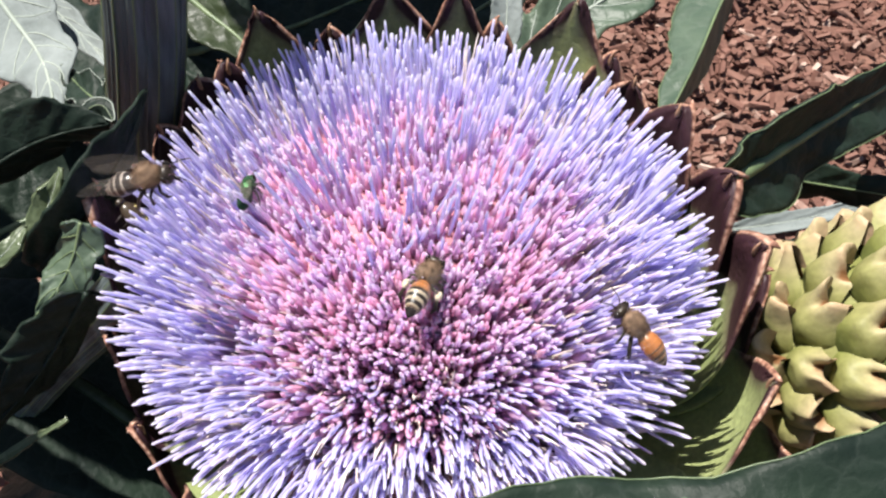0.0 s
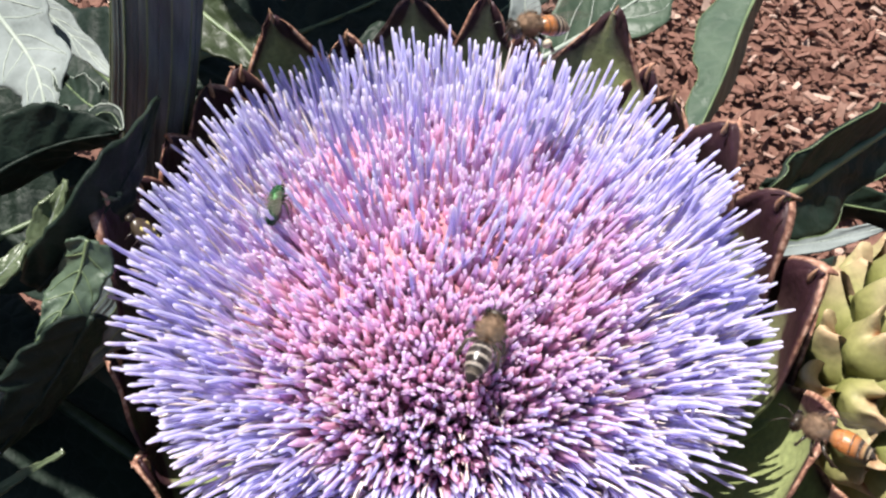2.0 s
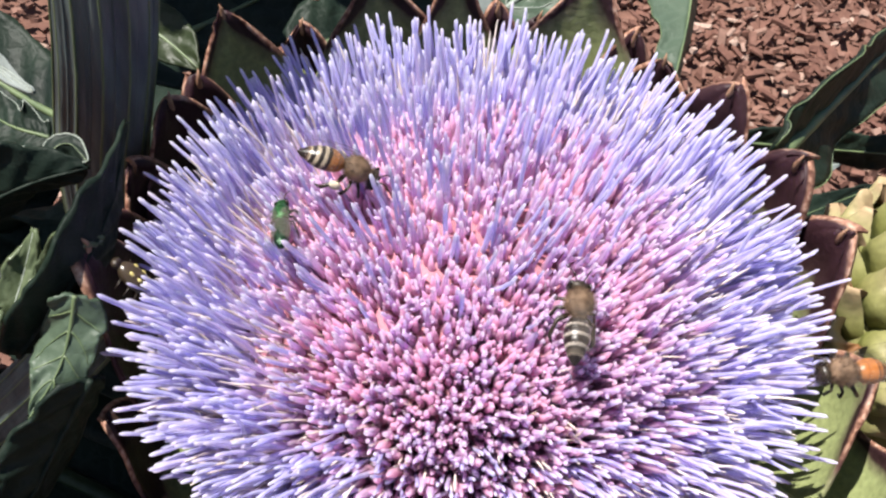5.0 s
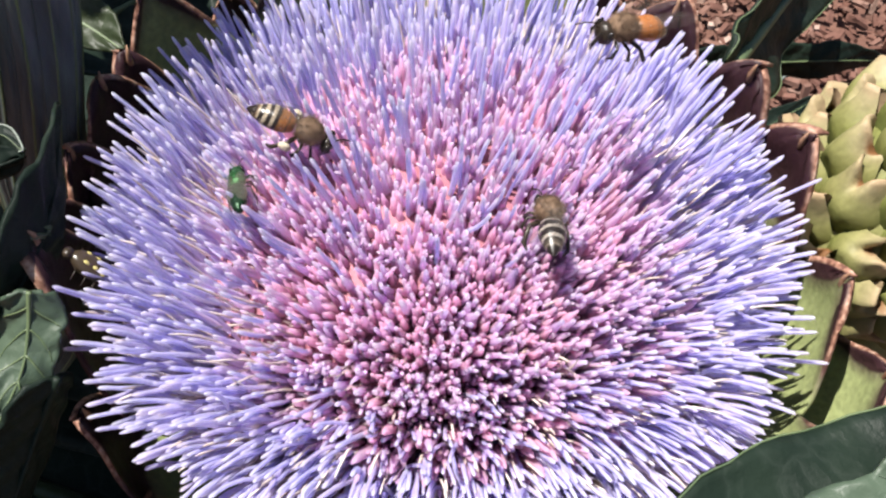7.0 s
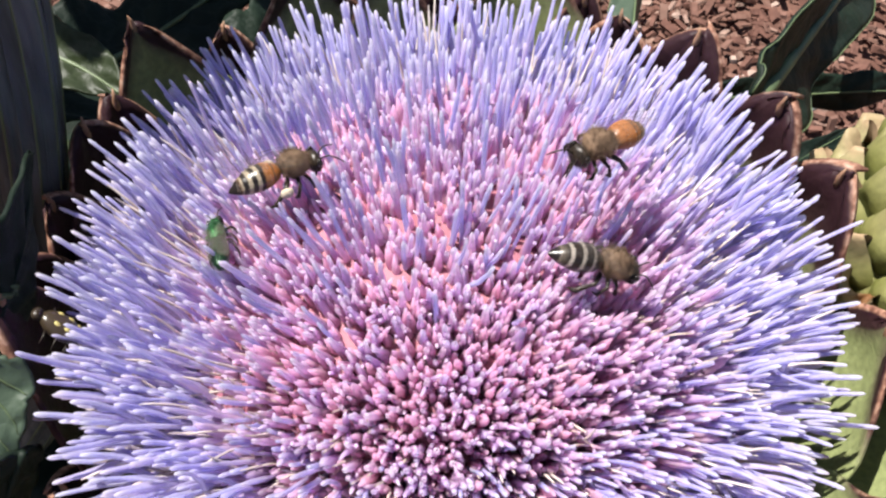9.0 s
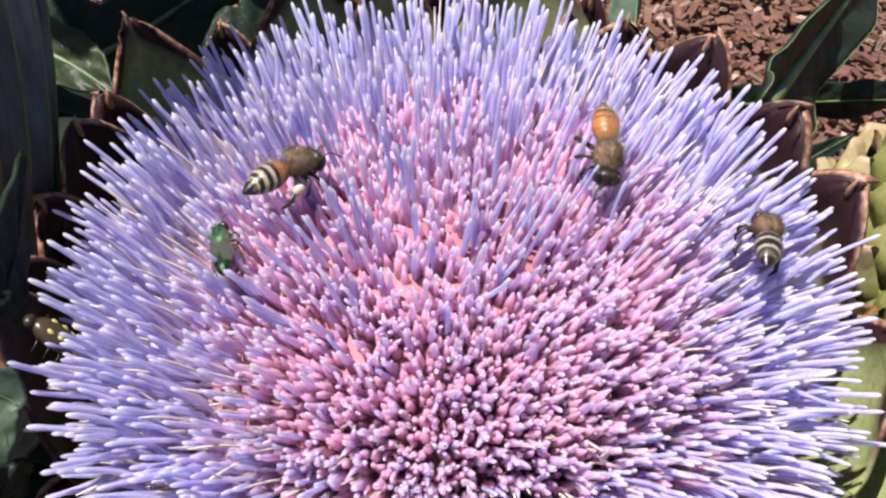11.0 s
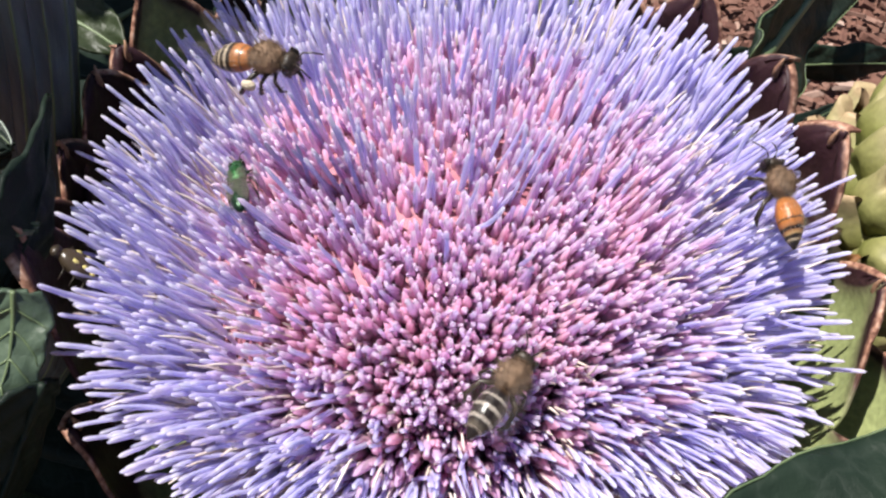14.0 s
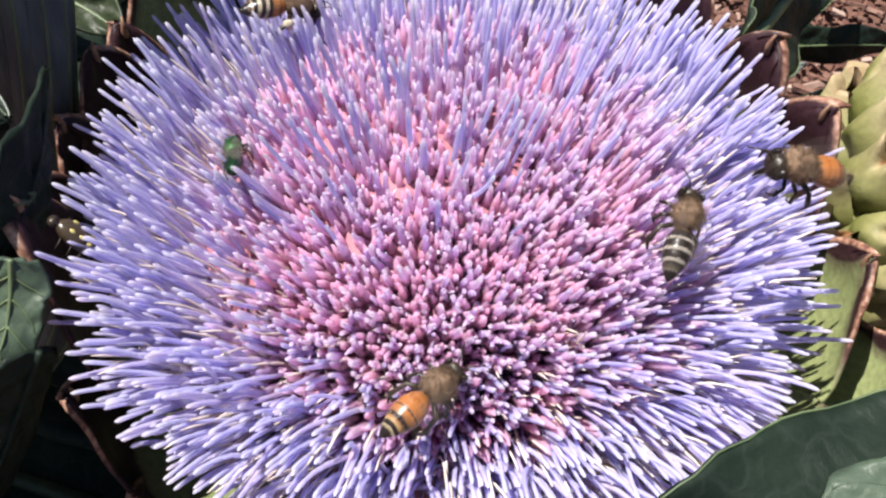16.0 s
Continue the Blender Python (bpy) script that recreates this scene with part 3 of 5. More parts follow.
def bract(head, az, reach, tipz, half, square, curl, flush_shade, rng):
    """One fleshy bract of the cup round the florets; its dry margin folds back and its end is pointed or cut square."""
    foot = Vector((3.0, 0, -3.2 + 0.35 * tipz))
    tip = Vector((reach, 0, tipz))
    n, w = 23, 19
    us = [1 - (1 - i / (n - 1)) ** 1.7 for i in range(n)]
    curve = (foot, foot + Vector((2.4, 0, 0.1)), tip + Vector((0.05, 0, -1.8)), tip)
    rows, uvs = [], []
    wob = rng.uniform(0, 9)
    for i, u in enumerate(us):
        p = along(curve, u)
        t = (along(curve, min(1, u + 0.02)) - along(curve, max(0, u - 0.02))).normalized()
        nrm = Vector((-t.z, 0, t.x))
        width = half * (0.75 + 0.30 * math.sin(math.pi * min(1, u * 1.1))) * max(0.0, 1 - u**square) ** 0.62 + 0.03
        width *= 1 + 0.06 * u * noise.noise(Vector((u * 9, wob, 3)))
        row, ur = [], []
        for k in range(w):
            v = 2 * k / (w - 1) - 1
            cup = 0.34 * width * v * v * (1 - 0.3 * u)
            # dry margin: the outermost strip turns away from the florets
            fold = max(0.0, abs(v) - 0.78) / 0.22
            ragged = 1 + 0.8 * noise.noise(Vector((u * 6, v * 2 + wob, wob)))
            out = fold**1.5 * curl * 0.24 * u**4 * ragged
            back = fold * fold * curl * 0.12 * u**4
            ripple = 0.07 * u * noise.noise(Vector((u * 4.0, v * 2.5, wob)))
            lip = max(0, u - 0.90) / 0.10
            q = p + Vector((0, 1, 0)) * (width * v - math.copysign(back, v)) + nrm * (cup - out + ripple - 0.16 * curl * lip * lip)
            q += t * 0.16 * u**4 * (noise.noise(Vector((v * 3.2, wob, 1))) + 0.6 * noise.noise(Vector((v * 9, wob, 4))))
            row.append(q * CM)
            ur.append((k / (w - 1), u))
        rows.append(row)
        uvs.append(ur)
    s = Soup()
    s.grid(rows, uvs)
    ob = part("bract", s.mesh("bract", BRACT_GREEN if flush_shade < -0.05 else BRACT_MAROON_SHADED if flush_shade > 0.2 else BRACT), head, m=Matrix.Rotation(radians(az), 4, "Z") @ pose(0, 0, 0, rng.gauss(0, 2.5), 0, 0))
    thicken(ob, 0.0006)
    s = Soup()
    up = (along(curve, 1.0) - along(curve, 0.95)).normalized()
    side = Vector((0.4 * curl + 0.1, rng.uniform(-0.5, 0.5), 0))
    p = along(curve, 1.0)
    s.tube([(p + up * a + side * a * a * 2.0) * CM for a in (-0.30, -0.12, 0.0, 0.10, 0.20)], [0.0003, 0.0005, 0.0005, 0.0003, 0.0001], 6, [(0.0, 0.9)] * 5)
    part("spine", s.mesh("spine", DRY), ob, "dry tan spine")


# ---- the closed bud beside it ----
def make_bud():
    rng = random.Random(5)
    bud = tagged(new("artichoke_bud"), "plump closed yellow-green artichoke bud beside the bloom", "artichoke")
    bud.matrix_basis = BUD_POSE
    s = Soup()
    prof = [(0.1, 2.4), (1.1, 2.1), (1.8, 1.4), (2.15, 0.3), (2.05, -1.0), (1.5, -2.0), (0.9, -2.7), (0.75, -3.6)]
    s.tube([(0, 0, z * CM) for _, z in prof], [r * CM for r, _ in prof], 20)
    part("core", s.mesh("core", BUD), bud)
    s = Soup()
    s.tube(smooth_line([(0, 0, -0.034), (0.02, 0.004, -0.10), (0.12, 0.0, -0.20), (0.42, 0.0, -0.38)], 10), [0.0085] * 10, 12)
    part("stalk", s.mesh("stalk", STEM), bud, "ribbed grey-green stalk")
    golden = math.pi * (3 - 5**0.5)
    total = 104
    for i in range(total):
        f = (i + 0.5) / total
        lat = radians(88 - 150 * f**0.80)
        az = i * golden
        size = (0.42 + 0.11 * min(1, f * 3)) * rng.uniform(0.92, 1.1)
        me = bud_scale(size, rng)
        out = Vector((math.cos(lat), 0, math.sin(lat)))
        at = Vector((out.x * 2.25, 0, out.z * 2.65)) * CM
        tilt = Matrix.Rotation(math.pi / 2 - lat, 4, "Y")
        part("scale", me, bud, m=Matrix.Rotation(az, 4, "Z") @ Matrix.Translation(at) @ tilt @ pose(0, 0, 0, rng.gauss(0, 8), rng.gauss(25, 7), rng.gauss(0, 11)))


def bud_scale(size, rng):
    """A fleshy scale on the bud, its tip towards the top (-x): a keeled shield whose lip is cut into two uneven horns with a brown hollow between them."""
    rows, uvs, n, w = [], [], 19, 17
    k = rng.uniform(0, 99)
    slant = rng.gauss(0, 0.38)
    nickw, nickd = rng.uniform(0.26, 0.46), rng.uniform(0.35, 0.80)
    horn = (rng.uniform(0.05, 0.45), rng.uniform(0.05, 0.45))
    for i in range(n):
        u = i / (n - 1)
        end = max(0.0, u - 0.45) / 0.55
        width = size * (0.92 + 0.26 * math.sin(math.pi * min(1, u * 1.3))) * (1 - 0.40 * end**1.8)
        fat = 0.25 + 0.75 * math.sin(math.pi / 2 * min(1, u / 0.62))
        fat *= 1 - 0.50 * end**2.2
        row, ur = [], []
        for j in range(w):
            v = 2 * j / (w - 1) - 1
            side = horn[0] if v < slant else horn[1]
            hollow = math.exp(-(((v - slant) / nickw) ** 2))
            x = -(u - 0.45) * 2.7 * size + nickd * size * hollow * u**5 - side * size * (1 - hollow) * u**6
            back = (1 - abs(v) ** 2.0) ** 0.75
            z = size * 0.98 * fat * back - 0.45 * size
            # the horns lift while the hollow sinks
            z += 0.34 * size * (1 - hollow) * u**6 * side * 2.2 - 0.34 * size * hollow * u**7
            z += 0.16 * size * noise.noise(Vector((u * 2.6, v * 1.7, k))) + 0.05 * size * noise.noise(Vector((u * 7, v * 5, k)))
            row.append(Vector((x, v * width, z)) * CM)
            ur.append((0.5 + 0.5 * max(-1, min(1, v - slant * u)), u))
        rows.append(row)
        uvs.append(ur)
    # the lip turns under, which gives the scale its thickness
    for dx, dz in ((0.0, -0.0007), (0.0008, -0.0016), (0.0045, -0.0030)):
        rows.append([p + Vector((dx, 0, dz)) for p in rows[n - 1]])
        uvs.append(uvs[n - 1])
    s = Soup()
    s.grid(rows, uvs)
    return s.mesh("scale", BUD)


# ---- leaves and stems ----
def make_leaf(label, spine, half, mat, rib, face=(0, 0, 1), lobes=4, depth=0.45, fold=0.15, wave=0.12, seed=0, ribsize=0.0, n=44, margin=None, veins=0):
    """A lobed cardoon leaf: spine points in metres, half width in metres, face: the way its upper side looks."""
    leaf = tagged(new("artichoke_leaf"), label, "leaf")
    ribsize = ribsize or 0.075 * half
    line = smooth_line(spine, n)
    face = Vector(face).normalized()
    base = line[0].copy()
    leaf.location = base
    rows, uvs, w = [], [], 17
    for i, p in enumerate(line):
        u = i / (n - 1)
        t = (line[min(i + 1, n - 1)] - line[max(i - 1, 0)]).normalized()
        side = t.cross(face).normalized()
        up = side.cross(t)
        env = math.sin(math.pi * min(1.0, 0.08 + 0.92 * u) ** 0.8) ** 0.7 if u < 0.999 else 0.02
        row, ur = [], []
        for k in range(w):
            v = 2 * k / (w - 1) - 1
            sd = 1 if v > 0 else -1
            ph = lobes * u + 0.15 * sd + 0.2 * noise.noise(Vector((u * 4, sd * 3, seed)))
            tooth = 0.5 + 0.5 * math.cos(2 * math.pi * ph)
            width = half * max(0.02, env) * (1 - depth * (1 - tooth) ** 1.3) * (1 + 0.10 * noise.noise(Vector((u * 16, sd * 5, seed))))
            a = abs(v)
            z = fold * a * width
            z += wave * half * a * a * math.sin(2 * math.pi * (lobes * u * 0.9 + seed * 0.37 + 0.25 * sd))
            z += wave * 0.5 * half * a * noise.noise(Vector((u * 9, v * 2.5, seed + 4)))
            z -= 0.05 * half * (1 - a) * 0.6
            z += 0.03 * half * math.sin(2 * math.pi * (u * lobes * 3 - a * 1.2))
            lean = 0.35 * width * a * (tooth - 0.2)
            row.append(p - base + side * width * v + up * z + t * lean)
            ur.append((k / (w - 1), u))
        rows.append(row)
        uvs.append(ur)
    s = Soup()
    s.grid(rows, uvs)
    thicken(part("blade", s.mesh("blade", mat), leaf), 0.0006)
    s = Soup()
    pts = []
    for i, p in enumerate(line):
        t = (line[min(i + 1, n - 1)] - line[max(i - 1, 0)]).normalized()
        up = t.cross(face).normalized().cross(t)
        pts.append(p - base - up * 0.03 * half)
    s.tube(pts, [max(ribsize * (1 - 0.85 * i / (n - 1)), 0.032 * half) for i in range(n)], 8)
    part("midrib", s.mesh("midrib", rib), leaf)
    for j in range(veins):
        # side veins run out and forwards from the midrib
        i0 = 2 + int((n - 10) * (j + 0.5) / veins)
        for sd in (1, -1):
            mid = w // 2
            pts = []
            for q in range(8):
                i, k = i0 + q * 0.9 + 0.08 * q * q * (j % 2), mid + sd * q
                a = min(n - 2, int(i))
                pts.append(rows[a][k].lerp(rows[a + 1][k], min(1.0, i - a)))
            s = Soup()
            s.tube(pts, [0.016 * half * (1 - 0.8 * q / 7) + 0.00008 for q in range(8)], 5)
            part("side_vein", s.mesh("side_vein", rib), leaf)
    if margin:
        for k in (0, w - 1):
            s = Soup()
            s.tube([row[k] for row in rows], [0.00013] * n, 5)
            part("margin", s.mesh("margin", margin), leaf, "pale leaf edge")
    return leaf


def make_stem():
    stem = tagged(new("artichoke_plant"), "thick ribbed grey-green artichoke stem rising beside the bloom", "plant")
    line = smooth_line(STEM_LINE, 40)
    base = line[0].copy()
    stem.location = base
    sides, rows, uvs = 96, [], []
    for i, p in enumerate(line):
        t = (line[min(i + 1, 39)] - line[max(i - 1, 0)]).normalized()
        side = Vector((1, 0, 0))
        side = (side - t * side.dot(t)).normalized()
        up = t.cross(side)
        row, ur = [], []
        for k in range(sides + 1):
            a = 2 * math.pi * k / sides
            r = 0.0070 * (1 + 0.03 * math.cos(12 * a) + 0.025 * math.cos(30 * a + 1))
            row.append(p - base + (side * math.cos(a) + up * math.sin(a)) * r)
            ur.append((k / sides, i / 39))
        rows.append(row)
        uvs.append(ur)
    s = Soup()
    s.grid(rows, uvs)
    part("stalk", s.mesh("stalk", STEM), stem)
    for k in range(0, sides, 4):
        s = Soup()
        s.tube([row[k] for row in rows], [0.00020] * len(rows), 5)
        part("rib", s.mesh("rib", RIB if k % 8 == 0 else STEM), stem)
    return stem

# ---- insects ----
def fur(s, centre, size, count, length, rng, radius=0.000024):
    for _ in range(count):
        d = Vector((rng.gauss(0, 1), rng.gauss(0, 1), rng.gauss(0, 1))).normalized()
        p = Vector(centre) + Vector((d.x * size[0], d.y * size[1], d.z * size[2])) * 0.97
        q = p + (d + Vector((-0.35, 0, 0.1)) + Vector((rng.gauss(0, 0.3), rng.gauss(0, 0.3), rng.gauss(0, 0.3)))).normalized() * length * rng.uniform(0.6, 1.2)
        s.tube([p, p.lerp(q, 0.6), q], [radius, radius * 0.8, radius * 0.3], 3, cap=False)


def wing_mesh(length, width, lean, mat=None):
    """A flat insect wing from its root along y, with thickened front edge and veins."""
    s, n = Soup(), 12
    rows, uvs = [], []
    for i in range(n):
        u = i / (n - 1)
        c = length * u
        front = width * 0.42 * math.sin(math.pi * min(1, 0.15 + 0.85 * u)) ** 0.6
        back = -width * 0.62 * math.sin(math.pi * min(1, 0.06 + 0.94 * u) ** 1.1) ** 0.7
        row = []
        for k in range(5):
            x = back + (front - back) * k / 4
            row.append(Vector((x - lean * c, c, 0.0001 * math.sin(9 * u + k))))
        rows.append(row)
        uvs.append([(k / 4, u) for k in range(5)])
    s.grid(rows, uvs)
    me = s.mesh("wing", mat or WING)
    v = Soup()
    v.tube([r[4] for r in rows], [0.000028 * (1 - 0.6 * i / (n - 1)) for i in range(n)], 4)
    for k in (1, 2, 3):
        v.tube([rows[i][k] for i in range(0, n - 1, 2)], [0.000009] * len(range(0, n - 1, 2)), 3)
    return me, v.mesh("wing_vein", DARK_HAIR)


def leg_mesh(hip, knee, ankle, toe, r):
    s = Soup()
    pts = [Vector(p) for p in (hip, hip, knee, ankle, toe)]
    pts[1] = pts[0].lerp(pts[2], 0.5)
    s.tube(pts, [r, r * 1.25, r * 0.9, r * 1.15, r * 0.4], 6)
    rng = random.Random(2)
    for _ in range(26):
        a = pts[1].lerp(pts[3], rng.random()) if rng.random() < 0.5 else pts[2].lerp(pts[3], rng.random())
        q = a + Vector((rng.gauss(0, 1), rng.gauss(0, 1), rng.gauss(0, 1))).normalized() * 0.0005
        s.tube([a, q], [0.00004, 0.00002], 3, cap=False)
    return s.mesh("leg", DARK_HAIR)


def make_bee(label, abdomen_mat, pollen, seed):
    """A worker bee 13 mm long, head towards +x, back up."""
    rng = random.Random(seed)
    bee = tagged(new("honey_bee"), label, "bee", group="honey bees on the bloom")
    bee.scale = (0.91, 0.88, 0.88)
    # abdomen in overlapping rings
    s, n, sides = Soup(), 34, 18
    rows, uvs = [], []
    for i in range(n):
        u = i / (n - 1)
        r = 0.00180 * (math.sin(math.pi * min(1, 0.10 + 0.90 * u) ** 0.86)) ** 0.72 if u < 0.995 else 0.00008
        r *= 1 + 0.035 * ((u * 6) % 1.0)
        x, z = -0.0012 - 0.0064 * u, -0.0004 - 0.0013 * u * u
        rows.append([Vector((x, r * math.cos(2 * math.pi * k / sides), z + r * 0.92 * math.sin(2 * math.pi * k / sides))) for k in range(sides + 1)])
        uvs.append([(k / sides, u) for k in range(sides + 1)])
    s.grid(rows, uvs)
    part("abdomen", s.mesh("abdomen", abdomen_mat), bee)
    s = Soup()
    for ring in (0.22, 0.44, 0.64, 0.82):
        for _ in range(60):
            a = rng.uniform(0, math.pi)
            i = int(ring * (n - 1))
            c = rows[i][int(a / (2 * math.pi) * sides)]
            q = c + Vector((-0.0005, 0, 0)) + (c - Vector((c.x, 0, -0.0006))).normalized() * 0.00012
            s.tube([c, q], [0.000022, 0.00001], 3, cap=False)
    part("abdomen_hair", s.mesh("abdomen_hair", PAPPUS), bee, "pale hair fringes")
    s = Soup()
    s.ball((0.0009, 0, 0.0002), (0.0020, 0.0019, 0.0018), 10, 14)
    fur(s, (0.0009, 0, 0.0002), (0.0020, 0.0019, 0.0018), 1200, 0.00055, rng)
    part("thorax", s.mesh("thorax", THORAX), bee, "thorax in tawny fur")
    s = Soup()
    s.ball((0.0037, 0, -0.0004), (0.0009, 0.0016, 0.0014), 8, 12)
    fur(s, (0.0037, 0, -0.0004), (0.0009, 0.0016, 0.0014), 220, 0.0004, rng)
    s.tube([(0.0041, 0, -0.0015), (0.0043, 0, -0.0026), (0.0042, 0, -0.0034)], [0.0003, 0.0002, 0.0001], 6)
    head = part("head", s.mesh("head", DARK_HAIR), bee, "black furry head")
    for sd in (1, -1):
        s = Soup()
        s.ball((0.0038, sd * 0.0013, -0.0001), (0.00055, 0.00045, 0.00105), 8, 10)
        part("eye", s.mesh("eye", EYE), head)
        s = Soup()
        s.tube([(0.0044, sd * 0.0004, 0.0), (0.0053, sd * 0.0009, 0.0007), (0.0063, sd * 0.0014, 0.0003), (0.0072, sd * 0.0018, -0.0003)], [0.00012, 0.00010, 0.00011, 0.00008], 5)
        part("antenna", s.mesh("antenna", DARK_HAIR), head)
    wings = []
    for sd in (1, -1):
        for name, x, length, width, lean in (("forewing", 0.0012, 0.0090, 0.0030, 0.42), ("hindwing", 0.0000, 0.0062, 0.0021, 0.60)):
            me, veins = wing_mesh(length, width, lean)
            root = pose(x, sd * 0.0012, 0.0016, 0, 0, 0) @ Matrix.Diagonal((1, sd, 1, 1))
            if sd < 0:
                for d in (me, veins):
                    d.transform(Matrix.Diagonal((1, -1, 1, 1)))
                    d.flip_normals()
                root = pose(x, sd * 0.0012, 0.0016)
            w = part(name, me, bee, "clear amber-tinted wing", root @ pose(0, 0, 0, 0, 0, sd * 56) @ pose(0, 0, 0, sd * 8, 0, 0))
            part("wing_vein", veins, w)
            wings.append((w, root, sd))
    for sd in (1, -1):
        for x, out, back, low, r in ((0.0019, 0.0026, 0.0012, -0.0030, 0.00020), (0.0009, 0.0031, -0.0008, -0.0034, 0.00022), (-0.0003, 0.0030, -0.0030, -0.0040, 0.00030)):
            part("leg", leg_mesh((x, sd * 0.0010, -0.0012), (x + back * 0.3, sd * out * 0.85, -0.0013), (x + back * 0.8, sd * out, low * 0.8), (x + back, sd * out * 0.8, low), r), bee)
        if pollen:
            s = Soup()
            s.ball((-0.0012, sd * 0.0028, -0.0018), (0.0009, 0.0006, 0.0008), 7, 9)
            part("pollen_load", s.mesh("pollen_load", POLLEN), bee, "cream ball of pollen on the hind leg")
    return bee, wings


def make_green_bee():
    rng = random.Random(8)
    bee = tagged(new("sweat_bee"), "small metallic green sweat bee clinging to florets", "bee")
    bee.scale = (1.22, 0.86, 0.95)
    s = Soup()
    s.ball((-0.0019, 0, -0.0004), (0.0027, 0.0013, 0.0012), 12, 12)
    part("abdomen", s.mesh("abdomen", GREEN_DARK), bee)
    s = Soup()
    s.ball((0.0010, 0, 0), (0.0015, 0.0013, 0.0012), 9, 12)
    fur(s, (0.0010, 0, 0), (0.0015, 0.0013, 0.0012), 160, 0.0004, rng, 0.00003)
    part("thorax", s.mesh("thorax", GREEN_METAL), bee)
    s = Soup()
    s.ball((0.0027, 0, -0.0002), (0.0006, 0.0010, 0.0009), 8, 10)
    head = part("head", s.mesh("head", GREEN_METAL), bee)
    for sd in (1, -1):
        s = Soup()
        s.ball((0.0028, sd * 0.0008, 0.0), (0.0004, 0.0003, 0.0007), 7, 8)
        part("eye", s.mesh("eye", EYE), head)
        s = Soup()
        s.tube([(0.0032, sd * 0.0003, 0.0002), (0.0040, sd * 0.0008, 0.0005), (0.0048, sd * 0.0012, 0.0001)], [0.00008, 0.00007, 0.00005], 5)
        part("antenna", s.mesh("antenna", DARK_HAIR), head)
        me, veins = wing_mesh(0.0052, 0.0020, 0.3, WING_SMOKY)
        if sd < 0:
            for d in (me, veins):
                d.transform(Matrix.Diagonal((1, -1, 1, 1)))
                d.flip_normals()
        w = part("wing", me, bee, "smoky clear wing folded back", pose(0.0006, sd * 0.0006, 0.0011, 0, -6, sd * 62))
        part("wing_vein", veins, w)
        for x, back in ((0.0016, 0.0010), (0.0008, -0.0004), (0.0002, -0.0020)):
            part("leg", leg_mesh((x, sd * 0.0007, -0.0007), (x + back * 0.3, sd * 0.0017, -0.0006), (x + back * 0.8, sd * 0.0020, -0.0018), (x + back, sd * 0.0018, -0.0024), 0.00011), bee)
    return bee


def make_beetle():
    b = tagged(new("spotted_beetle"), "small black beetle with yellow spots on a bract", "beetle")
    s = Soup()
    s.ball((0, 0, 0.0010), (0.0028, 0.0017, 0.0013), 12, 16)
    shell = part("wing_case", s.mesh("wing_case", BEETLE), b, "black wing cases")
    for x in (-0.0016, -0.0004, 0.0009):
        for sd in (1, -1):
            s = Soup()
            y = sd * 0.0008
            z = 0.0010 + 0.0013 * math.sqrt(max(0, 1 - (x / 0.0028) ** 2 - (y / 0.0017) ** 2))
            s.ball((x, y, z - 0.0001), (0.00045, 0.00035, 0.00018), 6, 10)
            part("spot", s.mesh("spot", SPOT), shell, "yellow spot")
    s = Soup()
    s.ball((0.0031, 0, 0.0008), (0.0007, 0.0009, 0.0007), 7, 10)
    part("head", s.mesh("head", DARK_HAIR), b)
    for sd in (1, -1):
        for x in (0.0015, 0.0, -0.0014):
            s = Soup()
            s.tube([(x, sd * 0.0011, 0.0006), (x, sd * 0.0022, 0.0009), (x - 0.0002, sd * 0.0029, 0.0)], [0.00012, 0.00010, 0.00006], 5)
            part("leg", s.mesh("leg", DARK_HAIR), b)
    return b

# ---- where the plant's parts stand ----
STEM_LINE = [(-0.2450, 0.0600, -0.0200), (-0.2200, 0.0580, 0.2000), (-0.1750, 0.0540, 0.4000), (-0.1120, 0.0460, 0.4950), (-0.0645, 0.0415, 0.5550), (-0.0537, 0.0415, 0.6000), (-0.0440, 0.0425, 0.6450), (-0.0420, 0.0700, 0.7200), (-0.0600, 0.1500, 0.8400)]
BUD_POSE = pose(0.0908, 0.0010, 0.5786, 8, 58, 12)

make_ground()
make_flower()
make_bud()
make_stem()
make_leaf("pale felted underside of a large artichoke leaf in sun", [(-0.1317, 0.1364, 0.5800), (-0.1112, 0.1112, 0.5750), (-0.0973, 0.0918, 0.5750), (-0.0882, 0.0712, 0.5750)], 0.0125, LEAF_PALE, RIB_PALE, lobes=3, depth=0.25, fold=0.1, seed=1, veins=7, face=(0.0, -0.5, 0.85))
make_leaf("pale felted side lobe of an artichoke leaf behind the stem", [(-0.1213, 0.1386, 0.5750), (-0.1009, 0.1182, 0.5700), (-0.0786, 0.0934, 0.5700)], 0.0045, LEAF_PALE, RIB_PALE, lobes=4, depth=0.2, fold=0.1, seed=2, veins=6, face=(0.0, -0.5, 0.85))
make_leaf("small green lobed leaf behind the stem, darkened for shade", [(-0.0710, 0.0698, 0.5780), (-0.0798, 0.0750, 0.5780), (-0.0913, 0.0887, 0.5760)], 0.0058, LEAF_SHADED, RIB, lobes=3, depth=0.4, wave=0.2, seed=3, margin=RIB_PALE, face=(0.0, -0.5, 0.85))
